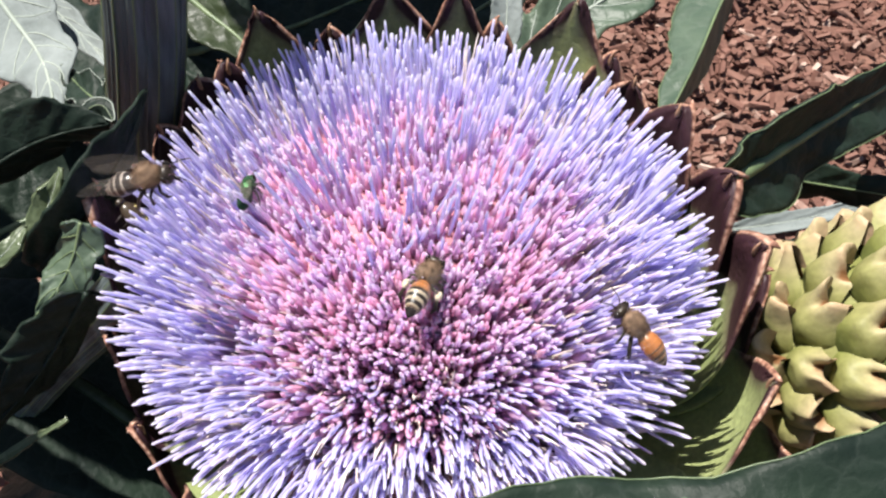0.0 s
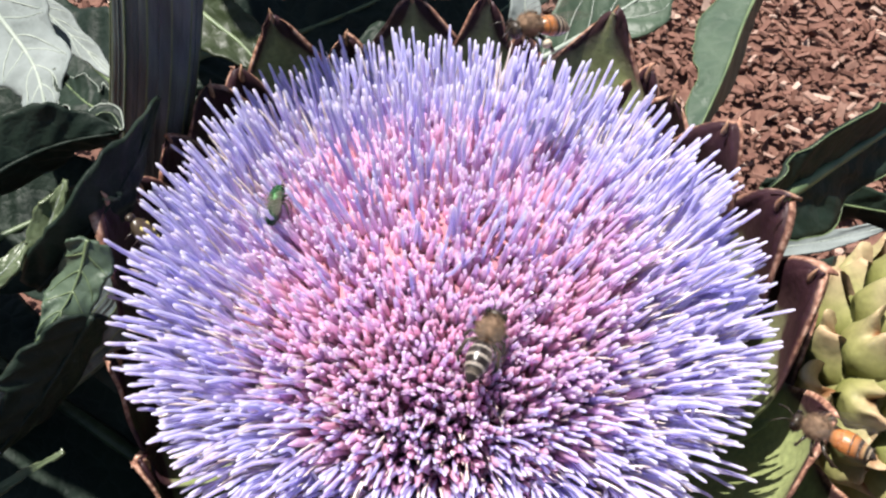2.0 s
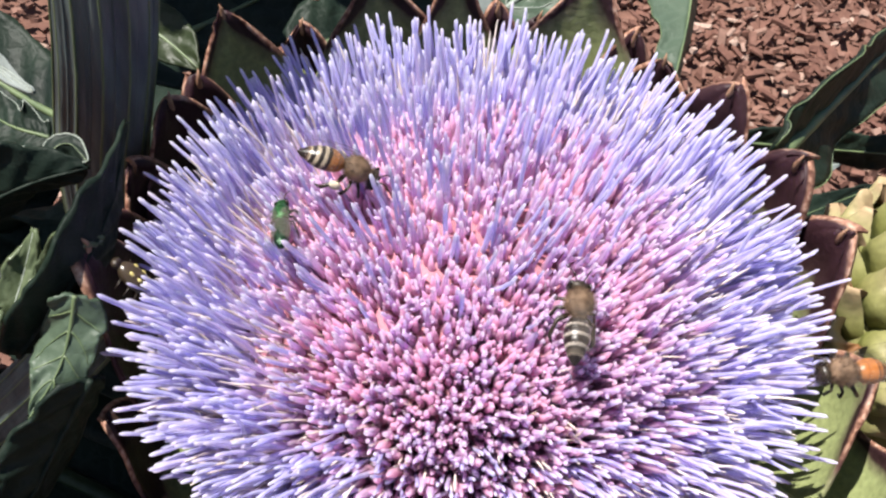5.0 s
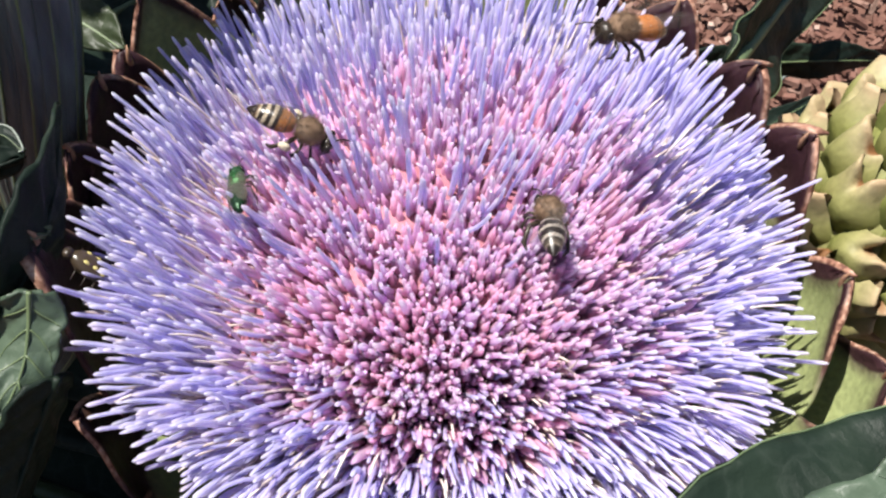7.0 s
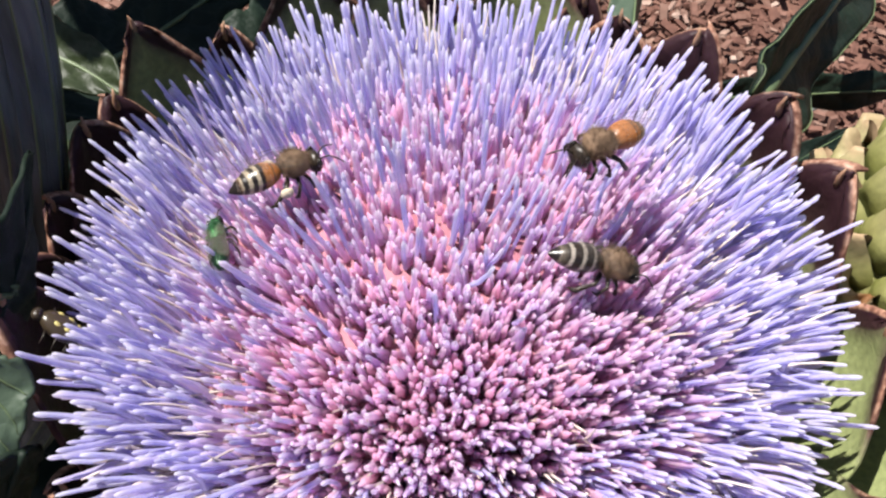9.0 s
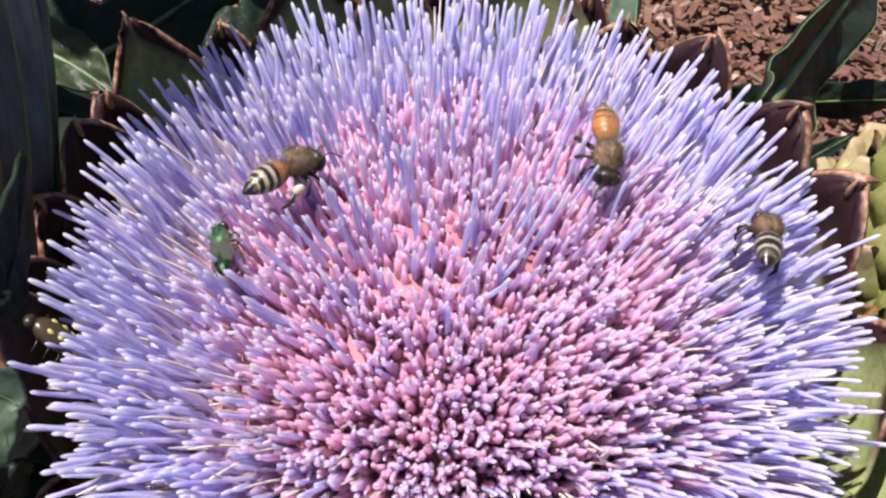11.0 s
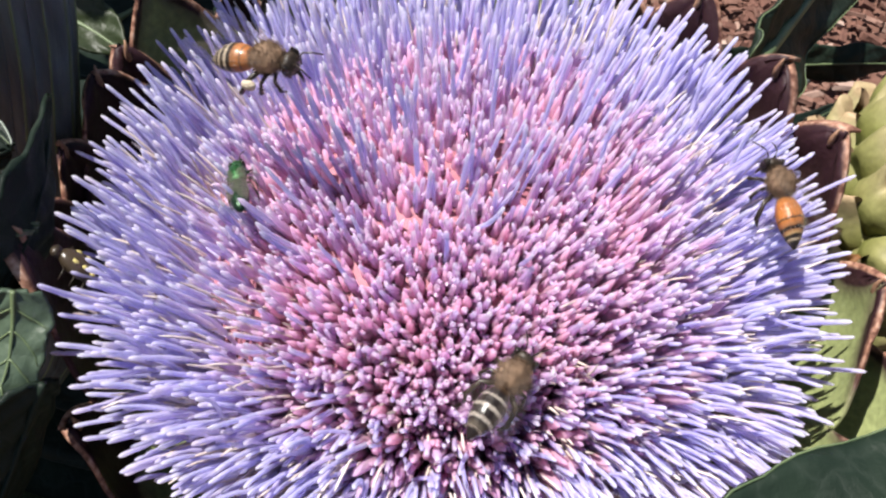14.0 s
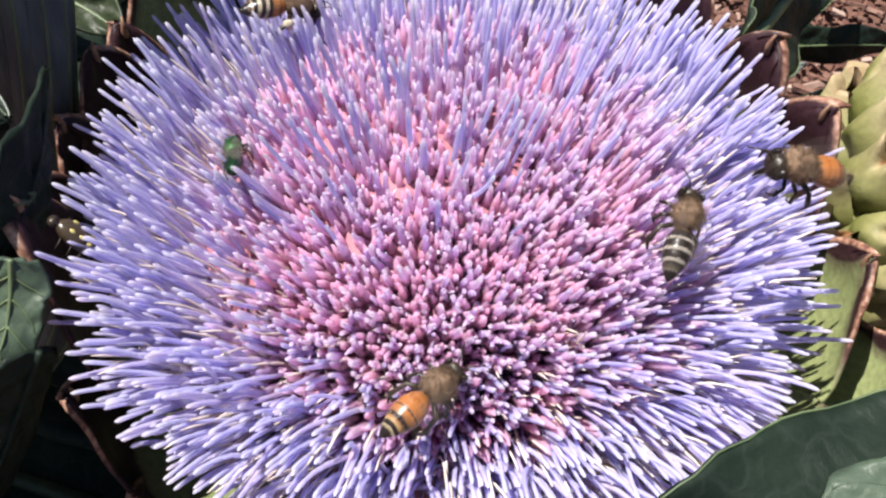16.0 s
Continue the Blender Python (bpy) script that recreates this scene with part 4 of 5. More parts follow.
make_leaf("green artichoke leaf darkened for shade, with a sunlit upper edge", [(-0.0745, 0.0062, 0.6150), (-0.0646, 0.0134, 0.6180), (-0.0571, 0.0159, 0.6200), (-0.0494, 0.0170, 0.6210)], 0.0068, LEAF_SHADED, LEAF_SHADED, lobes=2, depth=0.12, fold=-0.55, seed=4, face=(0.35, -0.93, 0.02))
make_leaf("green leaf tip curling against the bloom, darkened for shade", [(-0.0611, -0.0011, 0.6050), (-0.0520, 0.0034, 0.6140), (-0.0465, 0.0113, 0.6190), (-0.0441, 0.0243, 0.6220)], 0.0066, LEAF_SHADED, LEAF_SHADED, lobes=2, depth=0.15, fold=-0.2, seed=5, face=(0.55, -0.80, -0.15), wave=0.05)
make_leaf("small curled grey-green leaf lit by the sun", [(-0.0623, 0.0001, 0.6080), (-0.0604, 0.0030, 0.6110), (-0.0585, 0.0065, 0.6140), (-0.0565, 0.0100, 0.6180)], 0.0026, LEAF_SAGE, RIB_PALE, lobes=2, depth=0.25, fold=0.5, wave=0.3, seed=6, face=(0.0, -0.5, 0.85))
make_leaf("curled leaf margin arching over the bract", [(-0.0568, 0.0058, 0.6120), (-0.0546, 0.0072, 0.6160), (-0.0509, 0.0074, 0.6180), (-0.0479, 0.0076, 0.6170)], 0.0014, LEAF_SAGE, RIB_PALE, lobes=2, depth=0.3, fold=0.8, wave=0.3, seed=7, face=(0.0, -0.5, 0.85))
make_leaf("glossy curled green leaf lobe lit by the sun", [(-0.0512, -0.0002, 0.6160), (-0.0527, -0.0027, 0.6120), (-0.0547, -0.0066, 0.6090), (-0.0586, -0.0111, 0.6060)], 0.0046, LEAF_MID, RIB, lobes=1.5, depth=0.2, fold=-0.35, wave=0.25, seed=8, veins=4, face=(0.0, -0.5, 0.85))
make_leaf("small pale leaf lobe", [(-0.0656, -0.0048, 0.6110), (-0.0631, -0.0025, 0.6125), (-0.0613, 0.0012, 0.6137)], 0.0018, LEAF_SAGE, RIB_PALE, lobes=1, depth=0.1, fold=0.2, seed=9, face=(0.0, -0.5, 0.85))
make_leaf("shaded dark green leaf hanging below the bloom", [(-0.0509, -0.0074, 0.6070), (-0.0562, -0.0113, 0.6000), (-0.0615, -0.0179, 0.5950), (-0.0682, -0.0265, 0.5920)], 0.0072, LEAF_SHADED, LEAF_SHADED, lobes=2, depth=0.15, fold=-0.3, seed=10, face=(0.55, -0.80, -0.15), wave=0.05)
# the pale margin stands in for the lit rim of this curl
make_leaf("rounded dark leaf curl beside the stem", [(-0.0564, 0.0206, 0.6170), (-0.0548, 0.0235, 0.6190), (-0.0526, 0.0241, 0.6190), (-0.0505, 0.0215, 0.6180)], 0.0020, LEAF_SHADED, RIB, lobes=1, depth=0.1, fold=-0.6, wave=0.1, seed=24, margin=RIB_PALE, face=(0.0, -0.5, 0.85))
make_leaf("narrow sunlit leaf blade low beside the bloom", [(-0.0805, -0.0217, 0.5700), (-0.0721, -0.0165, 0.5720), (-0.0632, -0.0120, 0.5750)], 0.0009, LEAF_SAGE, RIB, lobes=2, depth=0.2, fold=0.2, seed=25, face=(0.0, -0.5, 0.85))
make_leaf("ribbed green leaf over the mulch, darkened for shade", [(0.0570, 0.0230, 0.5990), (0.0655, 0.0287, 0.5990), (0.0790, 0.0386, 0.5990), (0.0998, 0.0542, 0.5980), (0.1389, 0.0857, 0.5900)], 0.0105, LEAF_SHADED, RIB, lobes=2.5, depth=0.2, fold=0.25, seed=12, ribsize=0.0019, margin=RIB, face=(0.25, -0.90, 0.34))
make_leaf("grey-green pointed leaf hanging over the mulch", [(0.0879, 0.1202, 0.5900), (0.0769, 0.1002, 0.5880), (0.0666, 0.0777, 0.5870), (0.0565, 0.0582, 0.5850)], 0.0072, LEAF_MID, RIB, lobes=2, depth=0.2, fold=-1.0, seed=13, margin=RIB, face=(-0.10, -0.88, 0.42))
make_leaf("green leaf behind the bloom with a pale midrib", [(-0.0757, 0.1328, 0.5750), (-0.0599, 0.1175, 0.5720), (-0.0504, 0.1092, 0.5700), (-0.0425, 0.0995, 0.5680)], 0.0085, LEAF_OLIVE, RIB, lobes=1.5, depth=0.12, fold=0.3, seed=14, ribsize=0.0011, veins=0, face=(0.0, -0.5, 0.85))
make_leaf("grey-green leaf behind the bracts", [(0.0261, 0.1140, 0.5598), (0.0504, 0.1286, 0.5668), (0.0805, 0.1473, 0.5776)], 0.0125, LEAF_MID, RIB_PALE, lobes=3, depth=0.3, fold=0.2, seed=15, veins=6, face=(0.0, -0.5, 0.85))
make_leaf("narrow pale leaf behind the bracts", [(0.0218, 0.0909, 0.5794), (0.0223, 0.1003, 0.5875), (0.0215, 0.1118, 0.5974)], 0.0042, LEAF_PALE, RIB_PALE, lobes=1, depth=0.1, fold=0.2, seed=16, face=(0.0, -0.5, 0.85))
make_leaf("dark shaded leaf over the mulch", [(0.0705, 0.0498, 0.5780), (0.0872, 0.0478, 0.5760), (0.1045, 0.0447, 0.5750), (0.1244, 0.0447, 0.5700)], 0.0052, LEAF_SHADED, RIB, lobes=3, depth=0.25, fold=-0.2, seed=17, face=(0.2, -0.95, 0.22))
# the filler leaves here are near black, added where only shade shows
make_leaf("dark filler leaf for the shade behind the stem", [(-0.0700, 0.1084, 0.5379), (-0.1015, 0.1383, 0.5360), (-0.1388, 0.1789, 0.5431)], 0.0190, LEAF_SHADED, RIB, lobes=3, depth=0.2, fold=0.1, seed=63, face=(0.0, -0.5, 0.85))
make_leaf("dark filler leaf for the shade behind the bracts", [(-0.0723, 0.1163, 0.5578), (-0.0408, 0.1386, 0.5519), (-0.0004, 0.1597, 0.5585)], 0.0190, LEAF_SHADED, RIB, lobes=3, depth=0.3, fold=0.1, seed=61, face=(0.0, -0.5, 0.85))
make_leaf("dark filler leaf for the shade behind the bracts", [(-0.0192, 0.1134, 0.5574), (0.0095, 0.1338, 0.5564), (0.0415, 0.1618, 0.5621)], 0.0160, LEAF_SHADED, RIB, lobes=3, depth=0.3, fold=0.1, seed=62, face=(0.0, -0.5, 0.85))
make_leaf("dark leaf in the shade beside the bud", [(0.0822, 0.0568, 0.5326), (0.1012, 0.0594, 0.5355), (0.1319, 0.0673, 0.5370)], 0.0055, LEAF_SHADED, RIB, lobes=2, depth=0.2, fold=0.1, seed=19, face=(0.0, -0.5, 0.85))
make_leaf("dark filler leaf for the deep shade of the plant", [(-0.1426, 0.0810, 0.5112), (-0.1178, 0.0973, 0.5131), (-0.0907, 0.1170, 0.5180)], 0.0200, LEAF_SHADED, RIB, lobes=3, depth=0.2, fold=0.1, seed=64, face=(0.0, -0.5, 0.85))
make_leaf("dark filler leaf for the deep shade of the plant", [(-0.1536, 0.1278, 0.5115), (-0.1211, 0.1370, 0.5208), (-0.0905, 0.1462, 0.5300)], 0.0170, LEAF_SHADED, RIB, lobes=3, depth=0.2, fold=0.1, seed=65, face=(0.0, -0.5, 0.85))
make_leaf("dark filler leaf for the shade under the bud", [(0.0707, -0.0367, 0.5069), (0.0953, -0.0245, 0.5085), (0.1273, -0.0120, 0.5121)], 0.0130, LEAF_SHADED, RIB, lobes=2, depth=0.2, fold=0.1, seed=20, face=(0.0, -0.5, 0.85))
make_leaf("narrow whitish leaf beside the bud", [(0.0854, 0.0684, 0.5361), (0.1033, 0.0701, 0.5383), (0.1228, 0.0733, 0.5418)], 0.0030, LEAF_PALE, RIB_PALE, lobes=1, depth=0.1, fold=0.3, seed=18, face=(0.0, -0.5, 0.85))

# the near-black blade colour holds the shadow that lies on this leaf
front_leaf = make_leaf("large green artichoke leaf reaching in front of the bloom, darkened for shade", [(0.130, -0.034, 0.608), (0.085, -0.046, 0.6135), (0.045, -0.0535, 0.6135), (0.018, -0.0535, 0.6135), (-0.005, -0.051, 0.612)], 0.0140, LEAF_SHADED, LEAF_MID, lobes=2.6, depth=0.14, fold=-0.05, wave=0.16, seed=11, face=(0.0, -0.30, 0.95), margin=RIB)
# a pale dry scar on the blade in front
s = Soup()
rng = random.Random(17)
for _ in range(40):
    s.ball((rng.gauss(0, 0.0010), rng.gauss(0, 0.0005), rng.gauss(0, 0.00008)), (rng.uniform(0.0002, 0.0007), rng.uniform(0.0001, 0.00025), 0.00008), 5, 7, Matrix.Rotation(rng.uniform(0, 6.28), 3, "Z"))
part("scar", s.mesh("scar", SCAR), front_leaf, "whitish dry scar", Matrix.Translation(Vector((0.0143, -0.0471, 0.6150)) - front_leaf.location) @ pose(0, 0, 0, 12, 0, 25))

# lighter sheet added over the front leaf to stand for its sunlit patch
make_leaf("grey-green overlay for the sunlit patch of the front leaf", [(0.0700, -0.0560, 0.6140), (0.0436, -0.0560, 0.6172), (0.0343, -0.0556, 0.6175), (0.0266, -0.0552, 0.6172), (0.0200, -0.0556, 0.6160)], 0.0080, LEAF_MID, LEAF_MID, lobes=2.2, depth=0.25, fold=-0.1, wave=0.10, seed=27, face=(0.0, -0.30, 0.95), veins=5)
# unseen leaves, added above and beside only to cast shade on the plant
make_leaf("unseen broad leaf added high over the plant for shade", [(-0.36, 0.24, 0.42), (-0.2725, 0.1502, 0.7), (-0.1923, 0.111, 0.737), (-0.1523, 0.0901, 0.737), (-0.122, 0.0785, 0.735)], 0.025, LEAF_MID, RIB, lobes=3, depth=0.15, seed=51, ribsize=0.003)
make_leaf("unseen leaf added high over the plant for shade", [(-0.36, 0.05, 0.42), (-0.2725, 0.02, 0.7), (-0.1673, -0.004, 0.737), (-0.1273, -0.005, 0.737), (-0.078, -0.008, 0.735)], 0.040, LEAF_MID, RIB, lobes=3, depth=0.12, seed=52, ribsize=0.003)
make_leaf("unseen broad leaf added beside the bloom for shade", [(-0.36, 0.03, 0.42), (-0.27, 0.030, 0.58), (-0.19, 0.025, 0.635), (-0.14, 0.014, 0.638), (-0.112, -0.010, 0.634), (-0.080, -0.032, 0.628)], 0.046, LEAF_MID, RIB, lobes=3, depth=0.10, seed=55, ribsize=0.003)
make_leaf("unseen leaf added high behind the stem for shade", [(0.0, 0.42, 0.4), (-0.0575, 0.2552, 0.7), (-0.0826, 0.1894, 0.73), (-0.092, 0.1385, 0.735)], 0.030, LEAF_MID, RIB, lobes=3, depth=0.15, seed=54, ribsize=0.003)
make_leaf("unseen broad leaf added high behind the plant for shade", [(-0.12, 0.46, 0.4), (-0.1076, 0.3101, 0.66), (-0.0669, 0.1965, 0.695), (-0.0007, 0.1539, 0.685)], 0.042, LEAF_MID, RIB, lobes=3, depth=0.25, seed=53, ribsize=0.004)
# filler leaves lower down; their near-black colour carries the plant's own shade
rng = random.Random(21)
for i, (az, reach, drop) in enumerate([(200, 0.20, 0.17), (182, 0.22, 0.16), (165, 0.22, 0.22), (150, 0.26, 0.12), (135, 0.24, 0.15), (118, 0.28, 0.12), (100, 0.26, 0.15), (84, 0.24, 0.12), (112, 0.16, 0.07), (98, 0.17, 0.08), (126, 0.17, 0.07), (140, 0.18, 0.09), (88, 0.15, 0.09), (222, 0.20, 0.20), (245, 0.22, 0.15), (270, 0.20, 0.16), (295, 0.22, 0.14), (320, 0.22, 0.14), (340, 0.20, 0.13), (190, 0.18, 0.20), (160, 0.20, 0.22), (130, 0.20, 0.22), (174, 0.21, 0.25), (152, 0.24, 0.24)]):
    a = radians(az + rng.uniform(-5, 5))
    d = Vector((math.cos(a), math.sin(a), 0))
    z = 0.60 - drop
    make_leaf("artichoke filler leaf below the bloom, darkened for shade", [d * 0.015 + Vector((0, 0.01, z - 0.16)), d * 0.055 + Vector((0, 0, z - 0.04)), d * (reach * 0.65) + Vector((0, 0, z + 0.01)), d * reach + Vector((0, 0, z - 0.05))], rng.uniform(0.028, 0.042), LEAF_SHADED, LEAF_OLIVE, lobes=4, depth=0.45, fold=0.15, seed=30 + i, ribsize=0.004, n=36)

striped_bee, striped_wings = make_bee("dark honey bee with grey-banded abdomen flying over the florets", STRIPED, False, 1)
pollen_bee, pollen_wings = make_bee("amber honey bee with black bands and cream pollen loads", TAWNY, True, 2)
golden_bee, golden_wings = make_bee("golden-orange honey bee with a dark tail", GOLDEN, False, 3)
late_bee, late_wings = make_bee("orange honey bee crossing the bloom at speed", GOLDEN, False, 4)
green_bee = make_green_bee()
beetle = make_beetle()
beetle.matrix_basis = pose(-0.0457, 0.0050, 0.6113, 20, -50, 150)


# ---- what moves ----
def beat(wings, seed, rests=()):
    """Wings swing up and down in turns; while the bee sits, they lie folded along its back."""
    rng = random.Random(seed)
    swing = [rng.uniform(0, 24) for _ in range(108)]
    for w, root, sd in wings:
        rows = []
        for i in range(107):
            t = min(16.0, i * 0.15)
            sits = any(a <= t <= b for a, b in rests)
            rows.append((t, root @ pose(0, 0, 0, 0, 0, sd * (79 if sits else 56)) @ pose(0, 0, 0, sd * (4 if sits else swing[i]), 0, 0)))
        walk(w, [*rows, (16.0, rows[-1][1])] if rows[-1][0] < 16.0 else rows)


def motions():
    walk(striped_bee, [
        (0.00, pose(-0.03216, -0.01402, 0.64024, 16.9, -19.7, -5.1)),
        (0.30, pose(-0.02088, -0.00960, 0.63627, 17.1, -9.7, -23.3)),
        (0.50, pose(-0.01224, -0.00854, 0.63584, 14.7, -5.2, -20.1)),
        (0.60, pose(-0.01252, -0.00517, 0.63239, 12.8, -6.2, -15.3)),
        (1.00, pose(-0.00929, -0.01410, 0.63152, 15.9, -8.6, 2.1)),
        (1.20, pose(-0.00622, -0.00957, 0.62676, 11.0, 19.3, 33.4)),
        (1.50, pose(-0.00401, -0.01251, 0.62631, 17.3, 25.3, -1.7)),
        (1.80, pose(0.00034, -0.01640, 0.62550, 13.7, 16.0, 46.5)),
        (2.00, pose(0.00533, -0.02179, 0.62369, 10.3, 4.0, 69.9)),
        (2.50, pose(0.00972, -0.01886, 0.62442, 4.2, -3.2, 93.8)),
        (3.00, pose(0.00928, -0.01892, 0.62421, 5.5, 9.5, 90.6)),
        (3.50, pose(0.00857, -0.01968, 0.62398, 6.0, 8.7, 87.9)),
        (4.00, pose(0.00876, -0.01810, 0.62470, 9.4, 4.1, 76.7)),
        (4.50, pose(0.00846, -0.01766, 0.62477, 6.0, 13.4, 88.4)),
        (4.70, pose(0.00873, -0.01751, 0.62500, 9.4, 1.0, 75.7)),
        (6.80, pose(0.00839, -0.01469, 0.62552, 11.9, 22.8, 71.9)),
        (7.00, pose(0.00904, -0.01400, 0.62559, 11.8, 23.4, 73.2)),
        (7.50, pose(0.00937, -0.01404, 0.62573, 13.5, 14.9, 62.0)),
        (8.00, pose(0.01101, -0.01316, 0.62579, 17.4, 18.1, 39.7)),
        (8.50, pose(0.01245, -0.01429, 0.62501, 22.9, 55.4, -2.9)),
        (9.00, pose(0.01402, -0.01488, 0.62547, 16.8, 33.0, -6.7)),
        (9.20, pose(0.01453, -0.01448, 0.62597, 19.3, 31.3, 9.4)),
        (10.20, pose(0.02298, -0.01190, 0.62422, 17.5, 37.7, 4.8)),
        (11.30, pose(0.03623, -0.01027, 0.61954, 18.7, 12.5, 101.3)),
        (11.50, pose(0.03398, -0.01757, 0.62966, -3.1, -27.2, 143.5)),
        (11.80, pose(0.04068, -0.01313, 0.62384, 1.2, -28.2, 142.7)),
        (12.00, pose(0.05193, -0.00333, 0.61688, 19.9, -3.2, 118.5)),
        (12.20, pose(0.06067, -0.01810, 0.61302, 26.2, 16.7, 117.2)),
        (12.35, pose(0.03377, -0.02989, 0.62682, -0.6, -3.2, 128.0)),
        (12.50, pose(0.01166, -0.02552, 0.62231, -1.0, -21.6, 108.5)),
        (12.60, pose(-0.00138, -0.02493, 0.62243, 6.8, 6.4, 71.5)),
        (12.80, pose(-0.00758, -0.02388, 0.62255, 4.3, 6.4, 68.6)),
        (13.00, pose(-0.00954, -0.02352, 0.62256, 9.8, 7.7, 51.8)),
        (13.20, pose(-0.01116, -0.02279, 0.62252, 12.0, 3.8, 41.8)),
        (13.50, pose(-0.01079, -0.02451, 0.62188, 15.5, 3.8, 33.4)),
        (13.80, pose(-0.00897, -0.02234, 0.62309, 13.8, 15.0, 42.2)),
        (14.00, pose(-0.00290, -0.02967, 0.62078, 18.2, 4.3, 40.6)),
        (14.30, pose(-0.00001, -0.02956, 0.62064, 19.7, 10.1, 41.5)),
        (14.50, pose(0.00546, -0.03030, 0.62024, 15.5, 4.6, 61.0)),
        (14.80, pose(0.00507, -0.02996, 0.62037, 10.0, 10.1, 75.8)),
        (15.00, pose(0.00028, -0.02780, 0.62147, 3.6, 4.6, 82.3)),
        (15.40, pose(0.00845, -0.02303, 0.62290, 10.3, 8.4, 76.7)),
        (15.50, pose(0.01688, -0.01869, 0.62388, 11.5, -16.3, 82.2)),
        (15.80, pose(0.01353, -0.01103, 0.62595, 14.2, 6.1, 59.9)),
        (16.00, pose(0.02068, -0.02245, 0.62410, 20.5, -9.1, 56.0)),
    ])
    beat(striped_wings, 11, [(2.2, 9.6), (12.8, 13.4)])
    walk(pollen_bee, [
        (0.00, pose(0.00386, -0.01813, 0.62490, 8.8, 9.9, 71.2)),
        (0.30, pose(0.02680, -0.00341, 0.62428, 9.6, 6.0, 115.5)),
        (0.50, pose(0.02114, 0.00166, 0.62864, 6.7, -12.3, 118.7)),
        (0.60, pose(0.02395, 0.00647, 0.62807, 9.1, -8.0, 120.6)),
        (0.80, pose(0.02625, 0.01465, 0.62500, 10.4, -9.4, 133.9)),
        (1.00, pose(0.02433, 0.01296, 0.62985, 3.3, -15.4, 161.3)),
        (1.50, pose(0.01675, 0.00060, 0.64255, -11.5, -10.0, -153.5)),
        (1.80, pose(0.01448, 0.02496, 0.62631, 2.8, -13.0, -161.9)),
        (2.00, pose(0.01216, 0.01753, 0.64185, -2.2, -11.2, -150.0)),
        (2.15, pose(0.00337, 0.02588, 0.64721, 3.9, -9.3, -144.0)),
        (2.35, pose(-0.01708, 0.05352, 0.63580, 11.7, 5.9, -94.0)),
        (2.50, pose(-0.01987, 0.01234, 0.64267, 11.4, -6.5, -81.7)),
        (2.70, pose(-0.02054, 0.00866, 0.63904, 12.0, -7.8, -63.4)),
        (3.00, pose(-0.01661, 0.00010, 0.63875, 14.8, 0.9, -51.5)),
        (3.50, pose(-0.01610, 0.00120, 0.63396, 13.5, -5.3, -45.2)),
        (4.00, pose(-0.01568, 0.00583, 0.62693, 10.4, 21.5, -34.7)),
        (4.50, pose(-0.01513, 0.00618, 0.62700, 9.6, 21.6, -29.7)),
        (4.70, pose(-0.01503, 0.00658, 0.62753, 8.6, 33.2, -12.4)),
        (6.80, pose(-0.01573, 0.00530, 0.62735, 8.0, 29.6, -5.6)),
        (7.00, pose(-0.01538, 0.00563, 0.62749, 10.5, 29.7, -25.9)),
        (7.50, pose(-0.01535, 0.00681, 0.62689, 8.9, 41.4, -7.6)),
        (8.00, pose(-0.01559, 0.00812, 0.62735, 8.2, 30.2, -18.2)),
        (8.50, pose(-0.01582, 0.00670, 0.62690, 3.3, 21.3, 11.3)),
        (9.00, pose(-0.01534, 0.00727, 0.62733, 1.9, 10.9, 16.2)),
        (9.20, pose(-0.01581, 0.00791, 0.62708, -0.8, 20.8, 28.4)),
        (11.30, pose(-0.01477, 0.00866, 0.62718, -1.9, 21.3, 33.4)),
        (11.50, pose(-0.01408, 0.00885, 0.62753, -2.2, 12.9, 37.3)),
        (12.00, pose(-0.01367, 0.00891, 0.62781, -2.0, 6.7, 37.0)),
        (12.30, pose(-0.01429, 0.01089, 0.62742, -4.0, 10.7, 42.9)),
        (12.50, pose(-0.01315, 0.00513, 0.63363, -1.1, -10.2, 43.8)),
        (12.60, pose(-0.00901, 0.01885, 0.63291, -5.3, 1.6, 48.0)),
        (12.80, pose(-0.00980, 0.03782, 0.62274, -14.5, 24.0, 37.1)),
        (13.00, pose(-0.01276, 0.00648, 0.64179, 7.7, -9.6, -28.5)),
        (13.20, pose(-0.01233, 0.02213, 0.63092, 1.0, -13.0, -36.9)),
        (13.50, pose(-0.01480, 0.01402, 0.63575, 6.5, -11.4, -46.8)),
        (13.80, pose(-0.01580, 0.01666, 0.63362, 5.0, -12.8, -39.6)),
        (14.00, pose(-0.01901, 0.00362, 0.63889, 11.8, -10.6, -39.5)),
        (14.20, pose(-0.01871, 0.00185, 0.63395, 12.2, -10.8, -36.0)),
        (14.50, pose(-0.01981, -0.01168, 0.63138, 16.1, -12.6, -8.5)),
        (14.70, pose(-0.02011, -0.01006, 0.62430, 8.3, 6.4, 25.4)),
        (15.00, pose(-0.01977, -0.01375, 0.62421, 9.5, -18.9, 25.2)),
        (15.20, pose(-0.01996, -0.00499, 0.62557, 2.1, 2.1, 37.7)),
        (15.50, pose(-0.02219, 0.00580, 0.62907, 3.6, -15.3, 7.0)),
        (15.80, pose(-0.01751, 0.02236, 0.62552, -6.6, 10.1, 12.6)),
        (16.00, pose(-0.01296, 0.02311, 0.62601, -6.8, 24.5, 10.4)),
    ])
    beat(pollen_wings, 10, [(3.8, 12.3)])
